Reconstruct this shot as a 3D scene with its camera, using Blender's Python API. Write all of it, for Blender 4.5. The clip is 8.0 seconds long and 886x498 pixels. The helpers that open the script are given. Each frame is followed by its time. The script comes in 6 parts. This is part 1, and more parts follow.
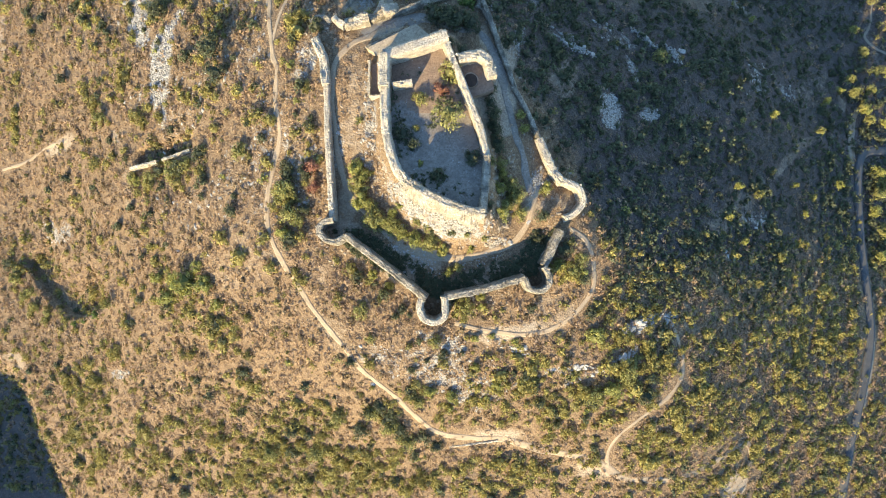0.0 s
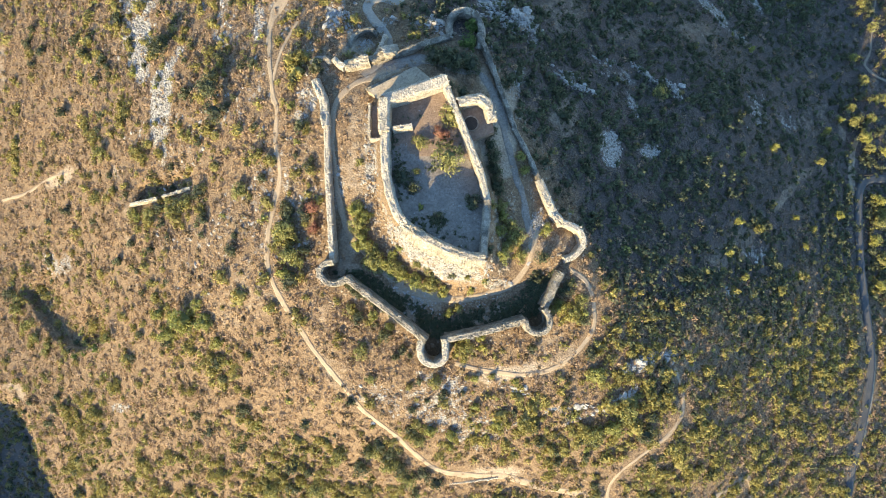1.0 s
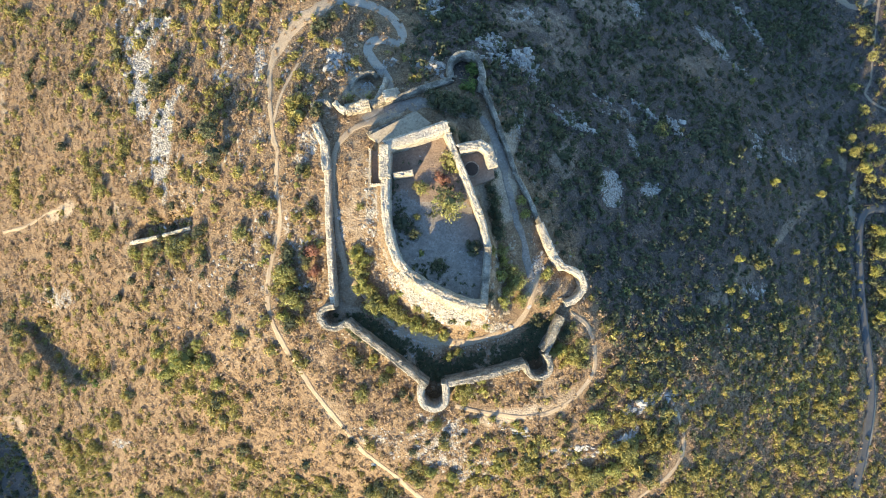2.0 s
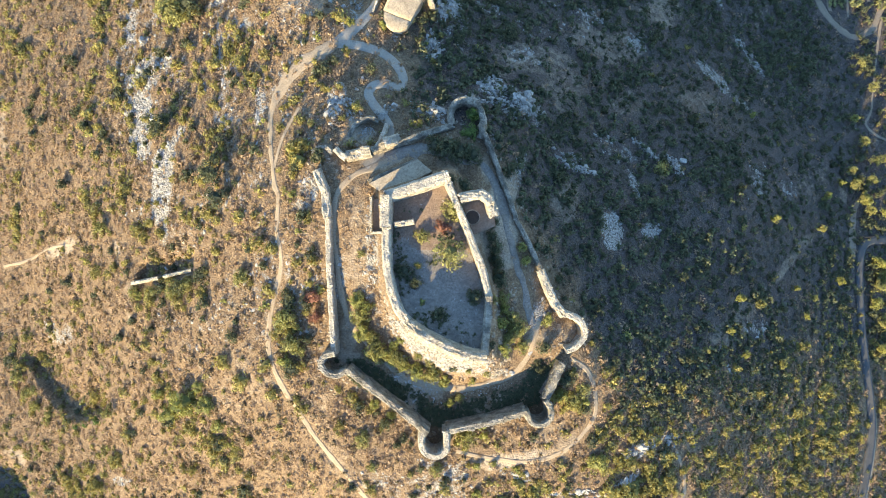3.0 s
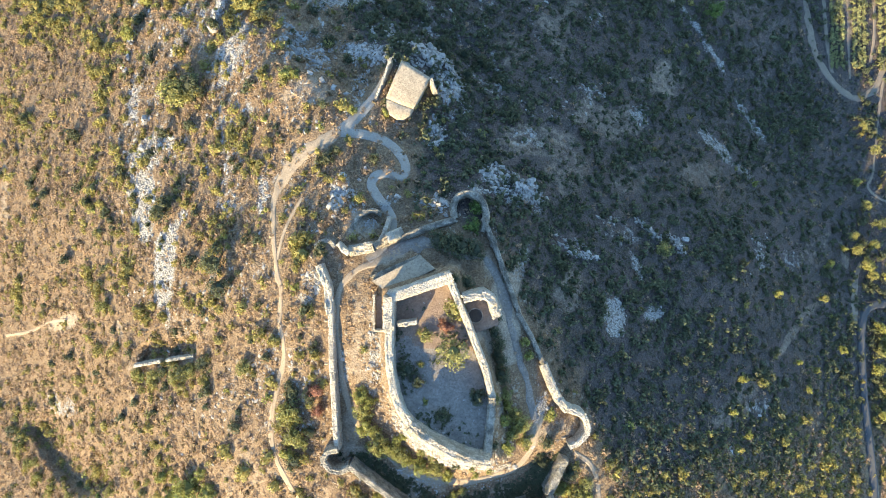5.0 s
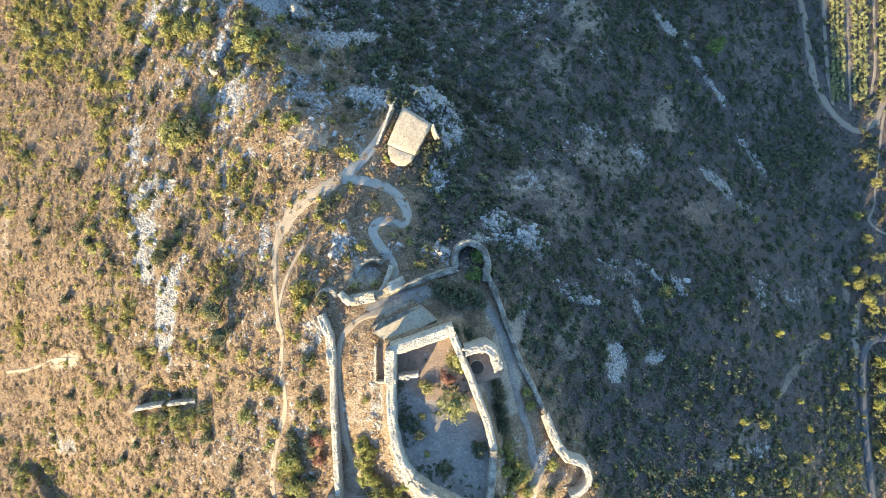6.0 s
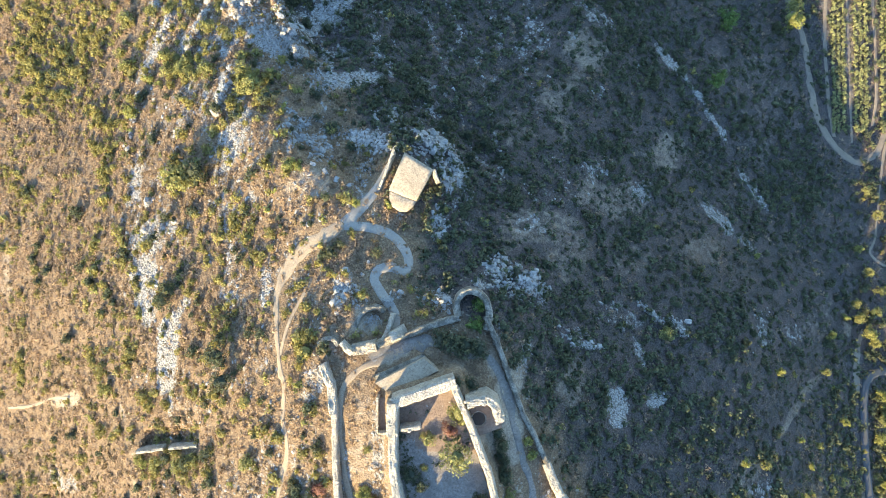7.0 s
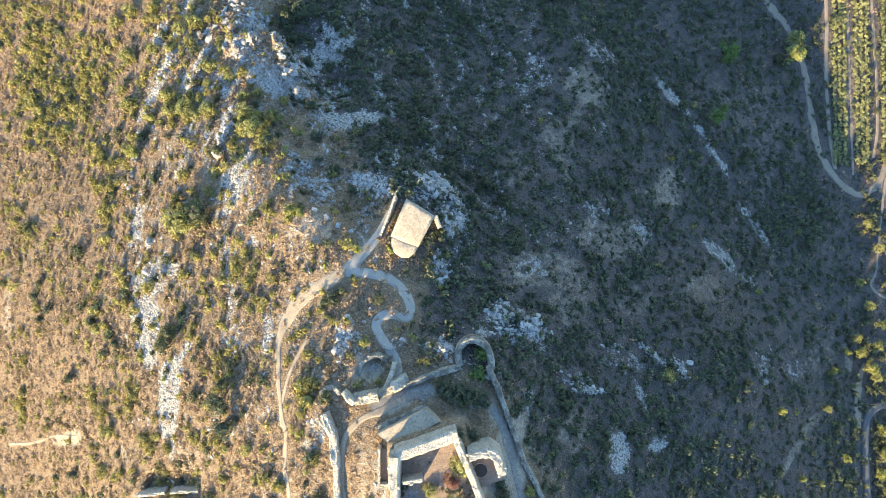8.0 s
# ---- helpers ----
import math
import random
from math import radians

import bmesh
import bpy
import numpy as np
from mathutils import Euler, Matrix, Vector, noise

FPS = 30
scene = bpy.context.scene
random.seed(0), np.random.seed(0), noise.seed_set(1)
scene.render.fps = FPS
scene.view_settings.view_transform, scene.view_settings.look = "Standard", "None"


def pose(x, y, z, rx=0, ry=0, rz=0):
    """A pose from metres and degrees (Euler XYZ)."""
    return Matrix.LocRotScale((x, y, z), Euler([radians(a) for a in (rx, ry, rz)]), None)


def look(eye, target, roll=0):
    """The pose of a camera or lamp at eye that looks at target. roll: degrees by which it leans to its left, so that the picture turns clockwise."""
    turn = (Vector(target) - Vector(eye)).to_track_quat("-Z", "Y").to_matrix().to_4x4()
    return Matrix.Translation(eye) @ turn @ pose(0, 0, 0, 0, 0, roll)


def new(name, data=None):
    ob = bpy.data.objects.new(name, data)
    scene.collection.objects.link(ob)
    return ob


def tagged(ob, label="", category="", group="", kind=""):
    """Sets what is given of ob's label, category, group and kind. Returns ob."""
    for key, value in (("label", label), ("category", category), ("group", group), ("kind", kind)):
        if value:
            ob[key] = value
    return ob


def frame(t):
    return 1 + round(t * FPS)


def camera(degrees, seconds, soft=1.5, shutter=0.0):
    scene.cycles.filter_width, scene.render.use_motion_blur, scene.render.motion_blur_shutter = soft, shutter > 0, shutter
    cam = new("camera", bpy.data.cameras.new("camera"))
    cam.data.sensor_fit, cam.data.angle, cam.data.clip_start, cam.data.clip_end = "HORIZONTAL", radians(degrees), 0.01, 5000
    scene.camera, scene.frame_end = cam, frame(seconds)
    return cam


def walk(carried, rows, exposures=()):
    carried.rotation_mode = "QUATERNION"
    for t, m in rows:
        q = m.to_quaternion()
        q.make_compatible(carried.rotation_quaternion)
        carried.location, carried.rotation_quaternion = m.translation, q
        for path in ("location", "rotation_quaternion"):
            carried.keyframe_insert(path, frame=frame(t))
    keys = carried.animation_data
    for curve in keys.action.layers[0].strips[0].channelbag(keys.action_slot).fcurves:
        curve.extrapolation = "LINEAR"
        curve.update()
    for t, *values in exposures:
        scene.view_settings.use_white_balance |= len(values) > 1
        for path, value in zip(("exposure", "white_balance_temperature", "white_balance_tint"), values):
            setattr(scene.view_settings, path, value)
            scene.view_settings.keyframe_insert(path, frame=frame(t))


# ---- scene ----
cam = camera(72, 8.0, soft=1.0)
ROWS = [
    (0.0, 0.0, 0.0), (0.5, 0.0, 4.1), (1.0, -0.04, 8.42), (1.5, -0.1, 12.8), (3.0, -0.33, 26.71), (3.5, -0.46, 31.5), (4.0, -0.6, 36.1),
    (4.5, -0.76, 40.92), (6.0, -1.22, 56.01), (6.5, -1.38, 61.0), (7.0, -1.55, 66.0), (7.5, -1.74, 71.05), (8.0, -1.94, 76.06),
]
# the camera flies level, looking straight down
walk(cam, [(t, pose(x, y, 200)) for t, x, y in ROWS], exposures=[(0.0, 1.77), (4.0, 2.01), (8.0, 2.26)])

# ---- daylight: a low sun in the south-west, clear sky ----
SUN_HEIGHT, SUN_FROM = 23.0, 211.0
world = bpy.data.worlds.new("sky")
scene.world = world
world.use_nodes = True
sky = world.node_tree.nodes.new("ShaderNodeTexSky")
sky.sky_type, sky.sun_disc = "NISHITA", False
sky.air_density, sky.dust_density, sky.ozone_density = 1.4, 0.1, 6.0
sky.sun_elevation, sky.sun_rotation = radians(SUN_HEIGHT), radians(SUN_FROM)
world.node_tree.nodes["Background"].inputs["Strength"].default_value = 0.142
world.node_tree.links.new(sky.outputs["Color"], world.node_tree.nodes["Background"].inputs["Color"])
sun = new("sun", bpy.data.lights.new("sun", "SUN"))
sun.data.energy, sun.data.angle, sun.data.color = 5.0, radians(0.53), (1.0, 0.81, 0.47)
to_sun = Vector((math.sin(radians(SUN_FROM)) * math.cos(radians(SUN_HEIGHT)), math.cos(radians(SUN_FROM)) * math.cos(radians(SUN_HEIGHT)), math.sin(radians(SUN_HEIGHT))))
sun.matrix_world = look(to_sun * 300, (0, 0, 0))


# ---- materials ----
class Paint:
    """A small builder for node materials."""

    def __init__(self, name, rough=0.9):
        self.mat = bpy.data.materials.new(name)
        self.mat.use_nodes = True
        self.tree = self.mat.node_tree
        self.shader = self.tree.nodes["Principled BSDF"]
        self.shader.inputs["Roughness"].default_value = rough
        self.shader.inputs["Specular IOR Level"].default_value = 0.25
        self.place = self.tree.nodes.new("ShaderNodeNewGeometry").outputs["Position"]

    def node(self, kind, **values):
        n = self.tree.nodes.new(kind)
        for key, value in values.items():
            n.inputs[key].default_value = value
        return n

    def link(self, a, b):
        self.tree.links.new(a, b)

    def noise(self, size, detail=3.0, rough=0.6, stretch=None):
        n = self.node("ShaderNodeTexNoise", Scale=1.0 / size, Detail=detail, Roughness=rough)
        if stretch:
            m = self.node("ShaderNodeMapping")
            m.inputs["Scale"].default_value = stretch
            self.link(self.place, m.inputs["Vector"])
            self.link(m.outputs["Vector"], n.inputs["Vector"])
        else:
            self.link(self.place, n.inputs["Vector"])
        return n.outputs["Fac"]

    def cells(self, size, feature="F1", out="Distance"):
        n = self.node("ShaderNodeTexVoronoi", Scale=1.0 / size)
        n.feature = feature
        self.link(self.place, n.inputs["Vector"])
        return n.outputs[out]

    def ramp(self, fac, *stops):
        n = self.tree.nodes.new("ShaderNodeValToRGB")
        while len(n.color_ramp.elements) < len(stops):
            n.color_ramp.elements.new(0.5)
        for e, (at, c) in zip(n.color_ramp.elements, stops):
            e.position, e.color = at, (c, c, c, 1) if isinstance(c, (int, float)) else (*c, 1)
        self.link(fac, n.inputs["Fac"])
        return n.outputs["Color"]

    def mix(self, fac, a, b, how="MIX"):
        n = self.tree.nodes.new("ShaderNodeMix")
        n.data_type, n.blend_type = "RGBA", how
        for socket, value in ((n.inputs["Factor"], fac), (n.inputs["A"], a), (n.inputs["B"], b)):
            if isinstance(value, (int, float)):
                socket.default_value = value
            elif isinstance(value, tuple):
                socket.default_value = (*value, 1)
            else:
                self.link(value, socket)
        return n.outputs["Result"]

    def attribute(self, name, out="Color"):
        n = self.tree.nodes.new("ShaderNodeAttribute")
        n.attribute_name = name
        return n.outputs[out]

    def split(self, colour):
        n = self.tree.nodes.new("ShaderNodeSeparateColor")
        self.link(colour, n.inputs["Color"])
        return n.outputs

    def sum(self, a, b, how="ADD"):
        n = self.tree.nodes.new("ShaderNodeMath")
        n.operation = how
        for socket, value in zip(n.inputs, (a, b)):
            if isinstance(value, (int, float)):
                socket.default_value = value
            else:
                self.link(value, socket)
        return n.outputs["Value"]

    def done(self, colour, bump=None, depth=0.1, strength=0.7):
        self.link(colour, self.shader.inputs["Base Color"])
        if bump is not None:
            b = self.node("ShaderNodeBump", Strength=strength, Distance=depth)
            self.link(bump, b.inputs["Height"])
            self.link(b.outputs["Normal"], self.shader.inputs["Normal"])
        return self.mat


def earth_material():
    p = Paint("hillside", 0.95)
    rock, green, bare = p.split(p.attribute("cover"))[:3]
    fine, mid, broad = p.noise(0.35, 4), p.noise(1.6, 4, 0.65), p.noise(11, 3)
    straw = p.ramp(fine, (0.3, (0.090, 0.060, 0.037)), (0.5, (0.168, 0.113, 0.067)), (0.68, (0.33, 0.24, 0.14)))
    brown = p.ramp(mid, (0.3, (0.085, 0.055, 0.033)), (0.7, (0.24, 0.16, 0.092)))
    soil = p.mix(p.ramp(broad, (0.35, 0), (0.65, 1)), straw, p.mix(0.5, straw, brown))
    # undergrowth colour, darkened to put the slopes' shade into the ground
    shaded_herb = p.mix(p.ramp(p.noise(4.5, 4, 0.65), (0.42, 0), (0.6, 1)), p.ramp(fine, (0.35, (0.022, 0.019, 0.016)), (0.65, (0.105, 0.090, 0.078))), p.ramp(fine, (0.35, (0.042, 0.030, 0.025)), (0.65, (0.135, 0.105, 0.090))))
    colour = p.mix(p.ramp(p.sum(green, p.sum(mid, 0.5, "SUBTRACT")), (0.35, 0), (0.7, 1)), soil, shaded_herb)
    dust = p.ramp(fine, (0.3, (0.21, 0.16, 0.112)), (0.7, (0.38, 0.305, 0.215)))
    colour = p.mix(p.ramp(p.sum(bare, p.sum(p.sum(mid, 0.5, "SUBTRACT"), 1.2, "MULTIPLY")), (0.3, 0), (0.85, 1)), colour, dust)
    warp = p.node("ShaderNodeTexVoronoi", Scale=2.6, Randomness=1.0)
    p.link(p.place, warp.inputs["Vector"])
    chips = p.sum(warp.outputs["Distance"], p.sum(p.noise(0.5, 4, 0.7), 0.5, "SUBTRACT"))
    stone = p.ramp(chips, (0.0, (0.48, 0.445, 0.39)), (0.4, (0.31, 0.285, 0.245)), (0.8, (0.085, 0.072, 0.055)))
    stone = p.mix(p.ramp(mid, (0.4, 0.0), (0.75, 0.6)), stone, (0.24, 0.22, 0.19))
    colour = p.mix(p.ramp(p.sum(p.sum(rock, 0.82, "MULTIPLY"), p.sum(p.sum(mid, 0.5, "SUBTRACT"), 1.9, "MULTIPLY")), (0.34, 0), (0.62, 1)), colour, stone)
    bump = p.sum(p.sum(fine, mid), p.sum(chips, rock, "MULTIPLY"), "SUBTRACT")
    return p.done(colour, bump, 0.35, 0.9)


def masonry_material(name, light, dark, lichen, worn=(0.48, 0.68), block=0.34, gap=0.16):
    p = Paint(name, 0.92)
    course = p.cells(block)
    joint = p.ramp(p.sum(p.cells(block, "DISTANCE_TO_EDGE"), p.sum(p.noise(0.25, 3), 0.12, "MULTIPLY")), (0.05, 0.0), (0.16, 1.0))
    stones = p.ramp(p.noise(0.42, 4, 0.7), (0.3, dark), (0.68, light))
    stones = p.mix(p.ramp(p.noise(2.0, 5, 0.7), (worn[0], 0), (worn[1], 0.9)), stones, lichen)
    stones = p.mix(p.ramp(p.noise(0.55, 5, 0.75), (0.57, 0), (0.68, 0.75)), stones, tuple(0.55 * c for c in lichen))
    colour = p.mix(joint, p.mix(gap, stones, (0.10, 0.085, 0.06)), stones)
    return p.done(colour, p.sum(p.sum(joint, 0.4, "MULTIPLY"), p.sum(p.noise(0.2, 3), p.sum(p.noise(0.8, 4, 0.7), course, "SUBTRACT"))), 0.2, 1.0)


def rock_material(name, dark, light):
    p = Paint(name, 0.93)
    own = p.attribute("tint", "Fac")
    base = p.ramp(p.noise(0.6, 4), (0.3, dark), (0.7, light))
    base = p.mix(p.ramp(own, (0.0, 0.0), (1.0, 0.55)), base, dark)
    return p.done(base, p.noise(0.25, 3), 0.1)


def foliage_material(name, dark, light, dry):
    p = Paint(name, 0.75)
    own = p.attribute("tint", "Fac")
    # tint holds the plant's tone plus the crown's painted shading
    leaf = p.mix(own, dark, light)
    leaf = p.mix(p.ramp(p.noise(0.9, 2), (0.52, 0), (0.74, 0.65)), leaf, dry)
    p.link(leaf, p.shader.inputs["Base Color"])
    thin = p.node("ShaderNodeBsdfTranslucent")
    p.link(p.mix(0.4, leaf, light), thin.inputs["Color"])
    both = p.node("ShaderNodeMixShader", Fac=0.3)
    p.link(p.shader.outputs["BSDF"], both.inputs[1])
    p.link(thin.outputs["BSDF"], both.inputs[2])
    p.link(both.outputs["Shader"], p.tree.nodes["Material Output"].inputs["Surface"])
    return p.mat


def track_material(name, dark, light, grit=0.3):
    p = Paint(name, 0.95)
    fine, mid = p.noise(grit, 4), p.noise(2.2, 4)
    colour = p.mix(p.ramp(mid, (0.35, 0), (0.7, 0.8)), p.ramp(fine, (0.3, dark), (0.7, light)), tuple(0.5 * (a + b) * 0.82 for a, b in zip(dark, light)))
    return p.done(colour, p.sum(fine, mid), 0.08)


def stained_material(name, dark, light, stain):
    p = Paint(name, 0.94)
    base = p.ramp(p.noise(0.45, 5, 0.7), (0.34, dark), (0.66, light))
    base = p.mix(p.ramp(p.noise(1.8, 5, 0.7), (0.5, 0), (0.66, 0.75)), base, p.mix(0.5, base, stain))
    base = p.mix(p.ramp(p.noise(0.3, 4, 0.75), (0.6, 0), (0.7, 0.8)), base, stain)
    return p.done(base, p.sum(p.noise(0.45, 4), p.noise(0.2, 3)), 0.12, 0.9)


EARTH = earth_material()
MASONRY = masonry_material("limestone_masonry", (0.60, 0.53, 0.42), (0.34, 0.285, 0.215), (0.27, 0.24, 0.19))
OLD_MASONRY = masonry_material("lichened_masonry", (0.47, 0.415, 0.33), (0.25, 0.215, 0.165), (0.12, 0.105, 0.08), (0.40, 0.6))
RUBBLE = masonry_material("rubble_stone", (0.56, 0.495, 0.40), (0.21, 0.175, 0.13), (0.24, 0.205, 0.15), (0.42, 0.6), 0.5, 0.4)
ROCK = rock_material("limestone", (0.20, 0.185, 0.16), (0.47, 0.435, 0.385))
TAN_ROCK = rock_material("warm_limestone", (0.17, 0.13, 0.09), (0.42, 0.345, 0.25))
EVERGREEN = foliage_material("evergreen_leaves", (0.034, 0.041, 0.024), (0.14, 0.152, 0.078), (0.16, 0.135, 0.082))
OLIVE = foliage_material("olive_leaves", (0.078, 0.074, 0.026), (0.38, 0.325, 0.10), (0.36, 0.27, 0.115))
YELLOW = foliage_material("yellow_green_leaves", (0.095, 0.098, 0.028), (0.36, 0.35, 0.10), (0.32, 0.29, 0.11))
GREY_OLIVE = foliage_material("grey_green_leaves", (0.09, 0.09, 0.033), (0.35, 0.33, 0.11), (0.31, 0.255, 0.105))
RUSSET = foliage_material("russet_leaves", (0.13, 0.055, 0.04), (0.34, 0.165, 0.11), (0.24, 0.14, 0.07))
DRY = foliage_material("dry_scrub", (0.16, 0.108, 0.068), (0.395, 0.275, 0.168), (0.30, 0.195, 0.118))
HEATH = foliage_material("half_dry_leaves", (0.085, 0.062, 0.036), (0.27, 0.19, 0.10), (0.20, 0.165, 0.075))
# plants of the shaded slope, the shade put into their leaf colour
SHADE_HERB = foliage_material("shade_darkened_herb_leaves", (0.045, 0.045, 0.03), (0.15, 0.14, 0.085), (0.13, 0.095, 0.065))
FRESH = foliage_material("fresh_green_leaves", (0.05, 0.075, 0.02), (0.17, 0.235, 0.06), (0.16, 0.19, 0.06))
VINE = foliage_material("vine_leaves", (0.10, 0.10, 0.045), (0.42, 0.41, 0.17), (0.40, 0.34, 0.15))
BARK = track_material("bark", (0.07, 0.052, 0.038), (0.16, 0.125, 0.095), 0.1)
PATH = track_material("path_grit", (0.21, 0.158, 0.105), (0.375, 0.292, 0.2))
GREY_PATH = track_material("pale_gravel", (0.22, 0.19, 0.15), (0.35, 0.31, 0.255))
TRACK_SOIL = track_material("track_soil", (0.14, 0.108, 0.078), (0.28, 0.222, 0.16))
ASPHALT = track_material("asphalt", (0.055, 0.055, 0.055), (0.10, 0.098, 0.095), 0.15)
SLABS = stained_material("roof_slabs", (0.21, 0.165, 0.115), (0.42, 0.345, 0.245), (0.11, 0.088, 0.064))
FLOOR = stained_material("trodden_floor", (0.13, 0.11, 0.09), (0.27, 0.235, 0.195), (0.06, 0.052, 0.042))
RED_FLOOR = stained_material("reddish_floor", (0.15, 0.105, 0.075), (0.27, 0.195, 0.14), (0.09, 0.065, 0.048))
# near-black for the shade in the cistern and for the barrier's rail
PIT_SHADE_RAIL = track_material("pit_shade_and_rail", (0.03, 0.027, 0.024), (0.07, 0.06, 0.05))

# ---- the lie of the land ----
def lattice(ix, iy, seed):
    h = (ix.astype(np.int64) * 374761393 + iy.astype(np.int64) * 668265263 + seed * 982451653) & 0x7fffffff
    h = (h ^ (h >> 13)) * 1274126177 & 0x7fffffff
    h = (h ^ (h >> 16)) * 461845907 & 0x7fffffff
    return ((h ^ (h >> 15)) & 0xffff) / 65535.0


def value_noise(x, y, size, seed=0):
    """Smooth noise, 0 to 1, with bumps about `size` metres wide."""
    x, y = np.asarray(x, float) / size, np.asarray(y, float) / size
    ix, iy = np.floor(x), np.floor(y)
    fx, fy = x - ix, y - iy
    fx, fy = fx * fx * (3 - 2 * fx), fy * fy * (3 - 2 * fy)
    a, b = lattice(ix, iy, seed), lattice(ix + 1, iy, seed)
    c, d = lattice(ix, iy + 1, seed), lattice(ix + 1, iy + 1, seed)
    return (a + (b - a) * fx) * (1 - fy) + (c + (d - c) * fx) * fy


def fbm(x, y, size, octaves=4, seed=0):
    total, amp, norm = 0.0, 1.0, 0.0
    for k in range(octaves):
        total = total + amp * value_noise(x, y, size / 2 ** k, seed + 17 * k)
        norm += amp
        amp *= 0.5
    return total / norm


def smooth(a, b, v):
    u = np.clip((np.asarray(v, float) - a) / (b - a), 0, 1)
    return u * u * (3 - 2 * u)


# spot heights: x, y, height, area by area
SUMMIT = [
    (-21, 38, 76.5), (12, 37, 76), (-17, 12, 75.6), (-5, -1, 75.0), (-11, 45, 76.2), (7, -1, 75.2), (16, 9, 77),
    (-3, 47, 75.5), (3, 55, 73.6), (-18, -2, 73.8), (13, -3, 73.8), (0, -8, 73), (20, 2, 74), (20, 17, 75.6),
    (-22, 6, 74.2), (9, 46, 75.2), (-20, 51, 74), (-25, 28, 76), (25, 6, 75.2),
]
EAST = [
    (30, 1, 75), (28, 54, 60.8), (18, 41, 71.5), (41, -17, 68.3), (36, 32, 64.7), (47, 31, 59.6), (85, 36, 41),
    (78, -6, 50.5), (121, 3, 23.5), (82, 66, 30.5), (55, 48, 52), (60, 55, 47.8), (45, 64, 47.6), (54, -30, 63.7), (89, -26, 43),
    (77, -49, 47.5), (117, -32, 29), (125, 31, 19), (31, 14, 71), (110, 5, 29.5), (40, -5, 69.5),
]
NORTH = [
    (-8, 62, 69.5), (-18, 57, 71.2), (-8, 56, 71.6), (-16.5, 51.2, 72.3), (-1, 58, 71.4), (-24, 68, 69.0), (-17, 78, 66), (-5, 74, 63.6), (-9, 71, 65.2), (-12, 80, 64.4), (-8, 87, 63), (9, 81, 55.5),
    (27, 70, 55), (28, 80, 50.4), (-29, 122, 43.5), (-17, 112, 45), (23, 121, 32), (9, 118, 36), (4, 130, 30.5),
    (40, 127, 27.4), (66, 124, 18.5), (78, 98, 22.6), (77, 115, 21), (-31, 93, 58.8), (-42, 95, 58.8), (2, 95, 51), (-12, 93, 59.6), (-18, 92, 59.8), (-25, 90.5, 61.0), (-21, 86.5, 62.6), (-29, 80.5, 66.6), (-36, 77.5, 66.0), (-33, 83.5, 66.2), (-40, 83, 63.6), (-25.5, 80, 67.0),
]
WEST = [
    (-36, 59, 68.3), (-48, 40, 68), (-64, 33, 60.4), (-73, 18, 56.4), (-66, 21, 58.4), (-92, 23, 45.6), (-104, 2, 37.2), (-96, -5, 41.4),
    (-51, 85, 57.6), (-62, 78, 55), (-78, 82, 47), (-108, 62, 38), (-106, 105, 31), (-99, 125, 28.5), (-124, 130, 21),
    (-70, 125, 40), (-47, 75, 61), (-35, 20, 72.5), (-50, 10, 68), (-40, 40, 71), (-27, -1, 73.5),
]
SOUTH = [
    (-15, -27, 69.6), (-28, -33, 63.7), (15, -43, 61.8), (-18, -47, 58.4), (-53, -49, 51.5), (-82, -32, 47), (-59, -21, 58.6),
    (-115, -31, 32.4), (0, -17, 72.6), (40, -52, 60), (20, -20, 71.5), (-20, -80, 46), (40, -85, 48), (-75, -70, 40), (90, -85, 34),
]
FAR = [
    (98, 134, 8), (140, 151, 3.5), (132, 98, 8), (150, 60, 10), (165, 0, 14), (160, -60, 20), (170, 130, 5), (100, 175, 4),
    (40, 180, 6), (-40, 175, 28), (-110, 180, 22), (-165, 120, 12), (-165, 50, 14), (-165, -10, 16), (-140, -45, 22), (-125, -70, 20),
]
SPOTS = np.array(SUMMIT + EAST + NORTH + WEST + SOUTH + FAR, float)


def spline_weights(spots, stiff):
    d = np.hypot(spots[:, None, 0] - spots[None, :, 0], spots[:, None, 1] - spots[None, :, 1]) / 50
    k = np.where(d > 0, d * d * np.log(np.maximum(d, 1e-9)), 0) + stiff * np.eye(len(spots))
    p = np.column_stack([np.ones(len(spots)), spots[:, 0] / 50, spots[:, 1] / 50])
    a = np.block([[k, p], [p.T, np.zeros((3, 3))]])
    return np.linalg.solve(a, np.concatenate([spots[:, 2], np.zeros(3)]))


WEIGHTS = spline_weights(SPOTS, 0.004)

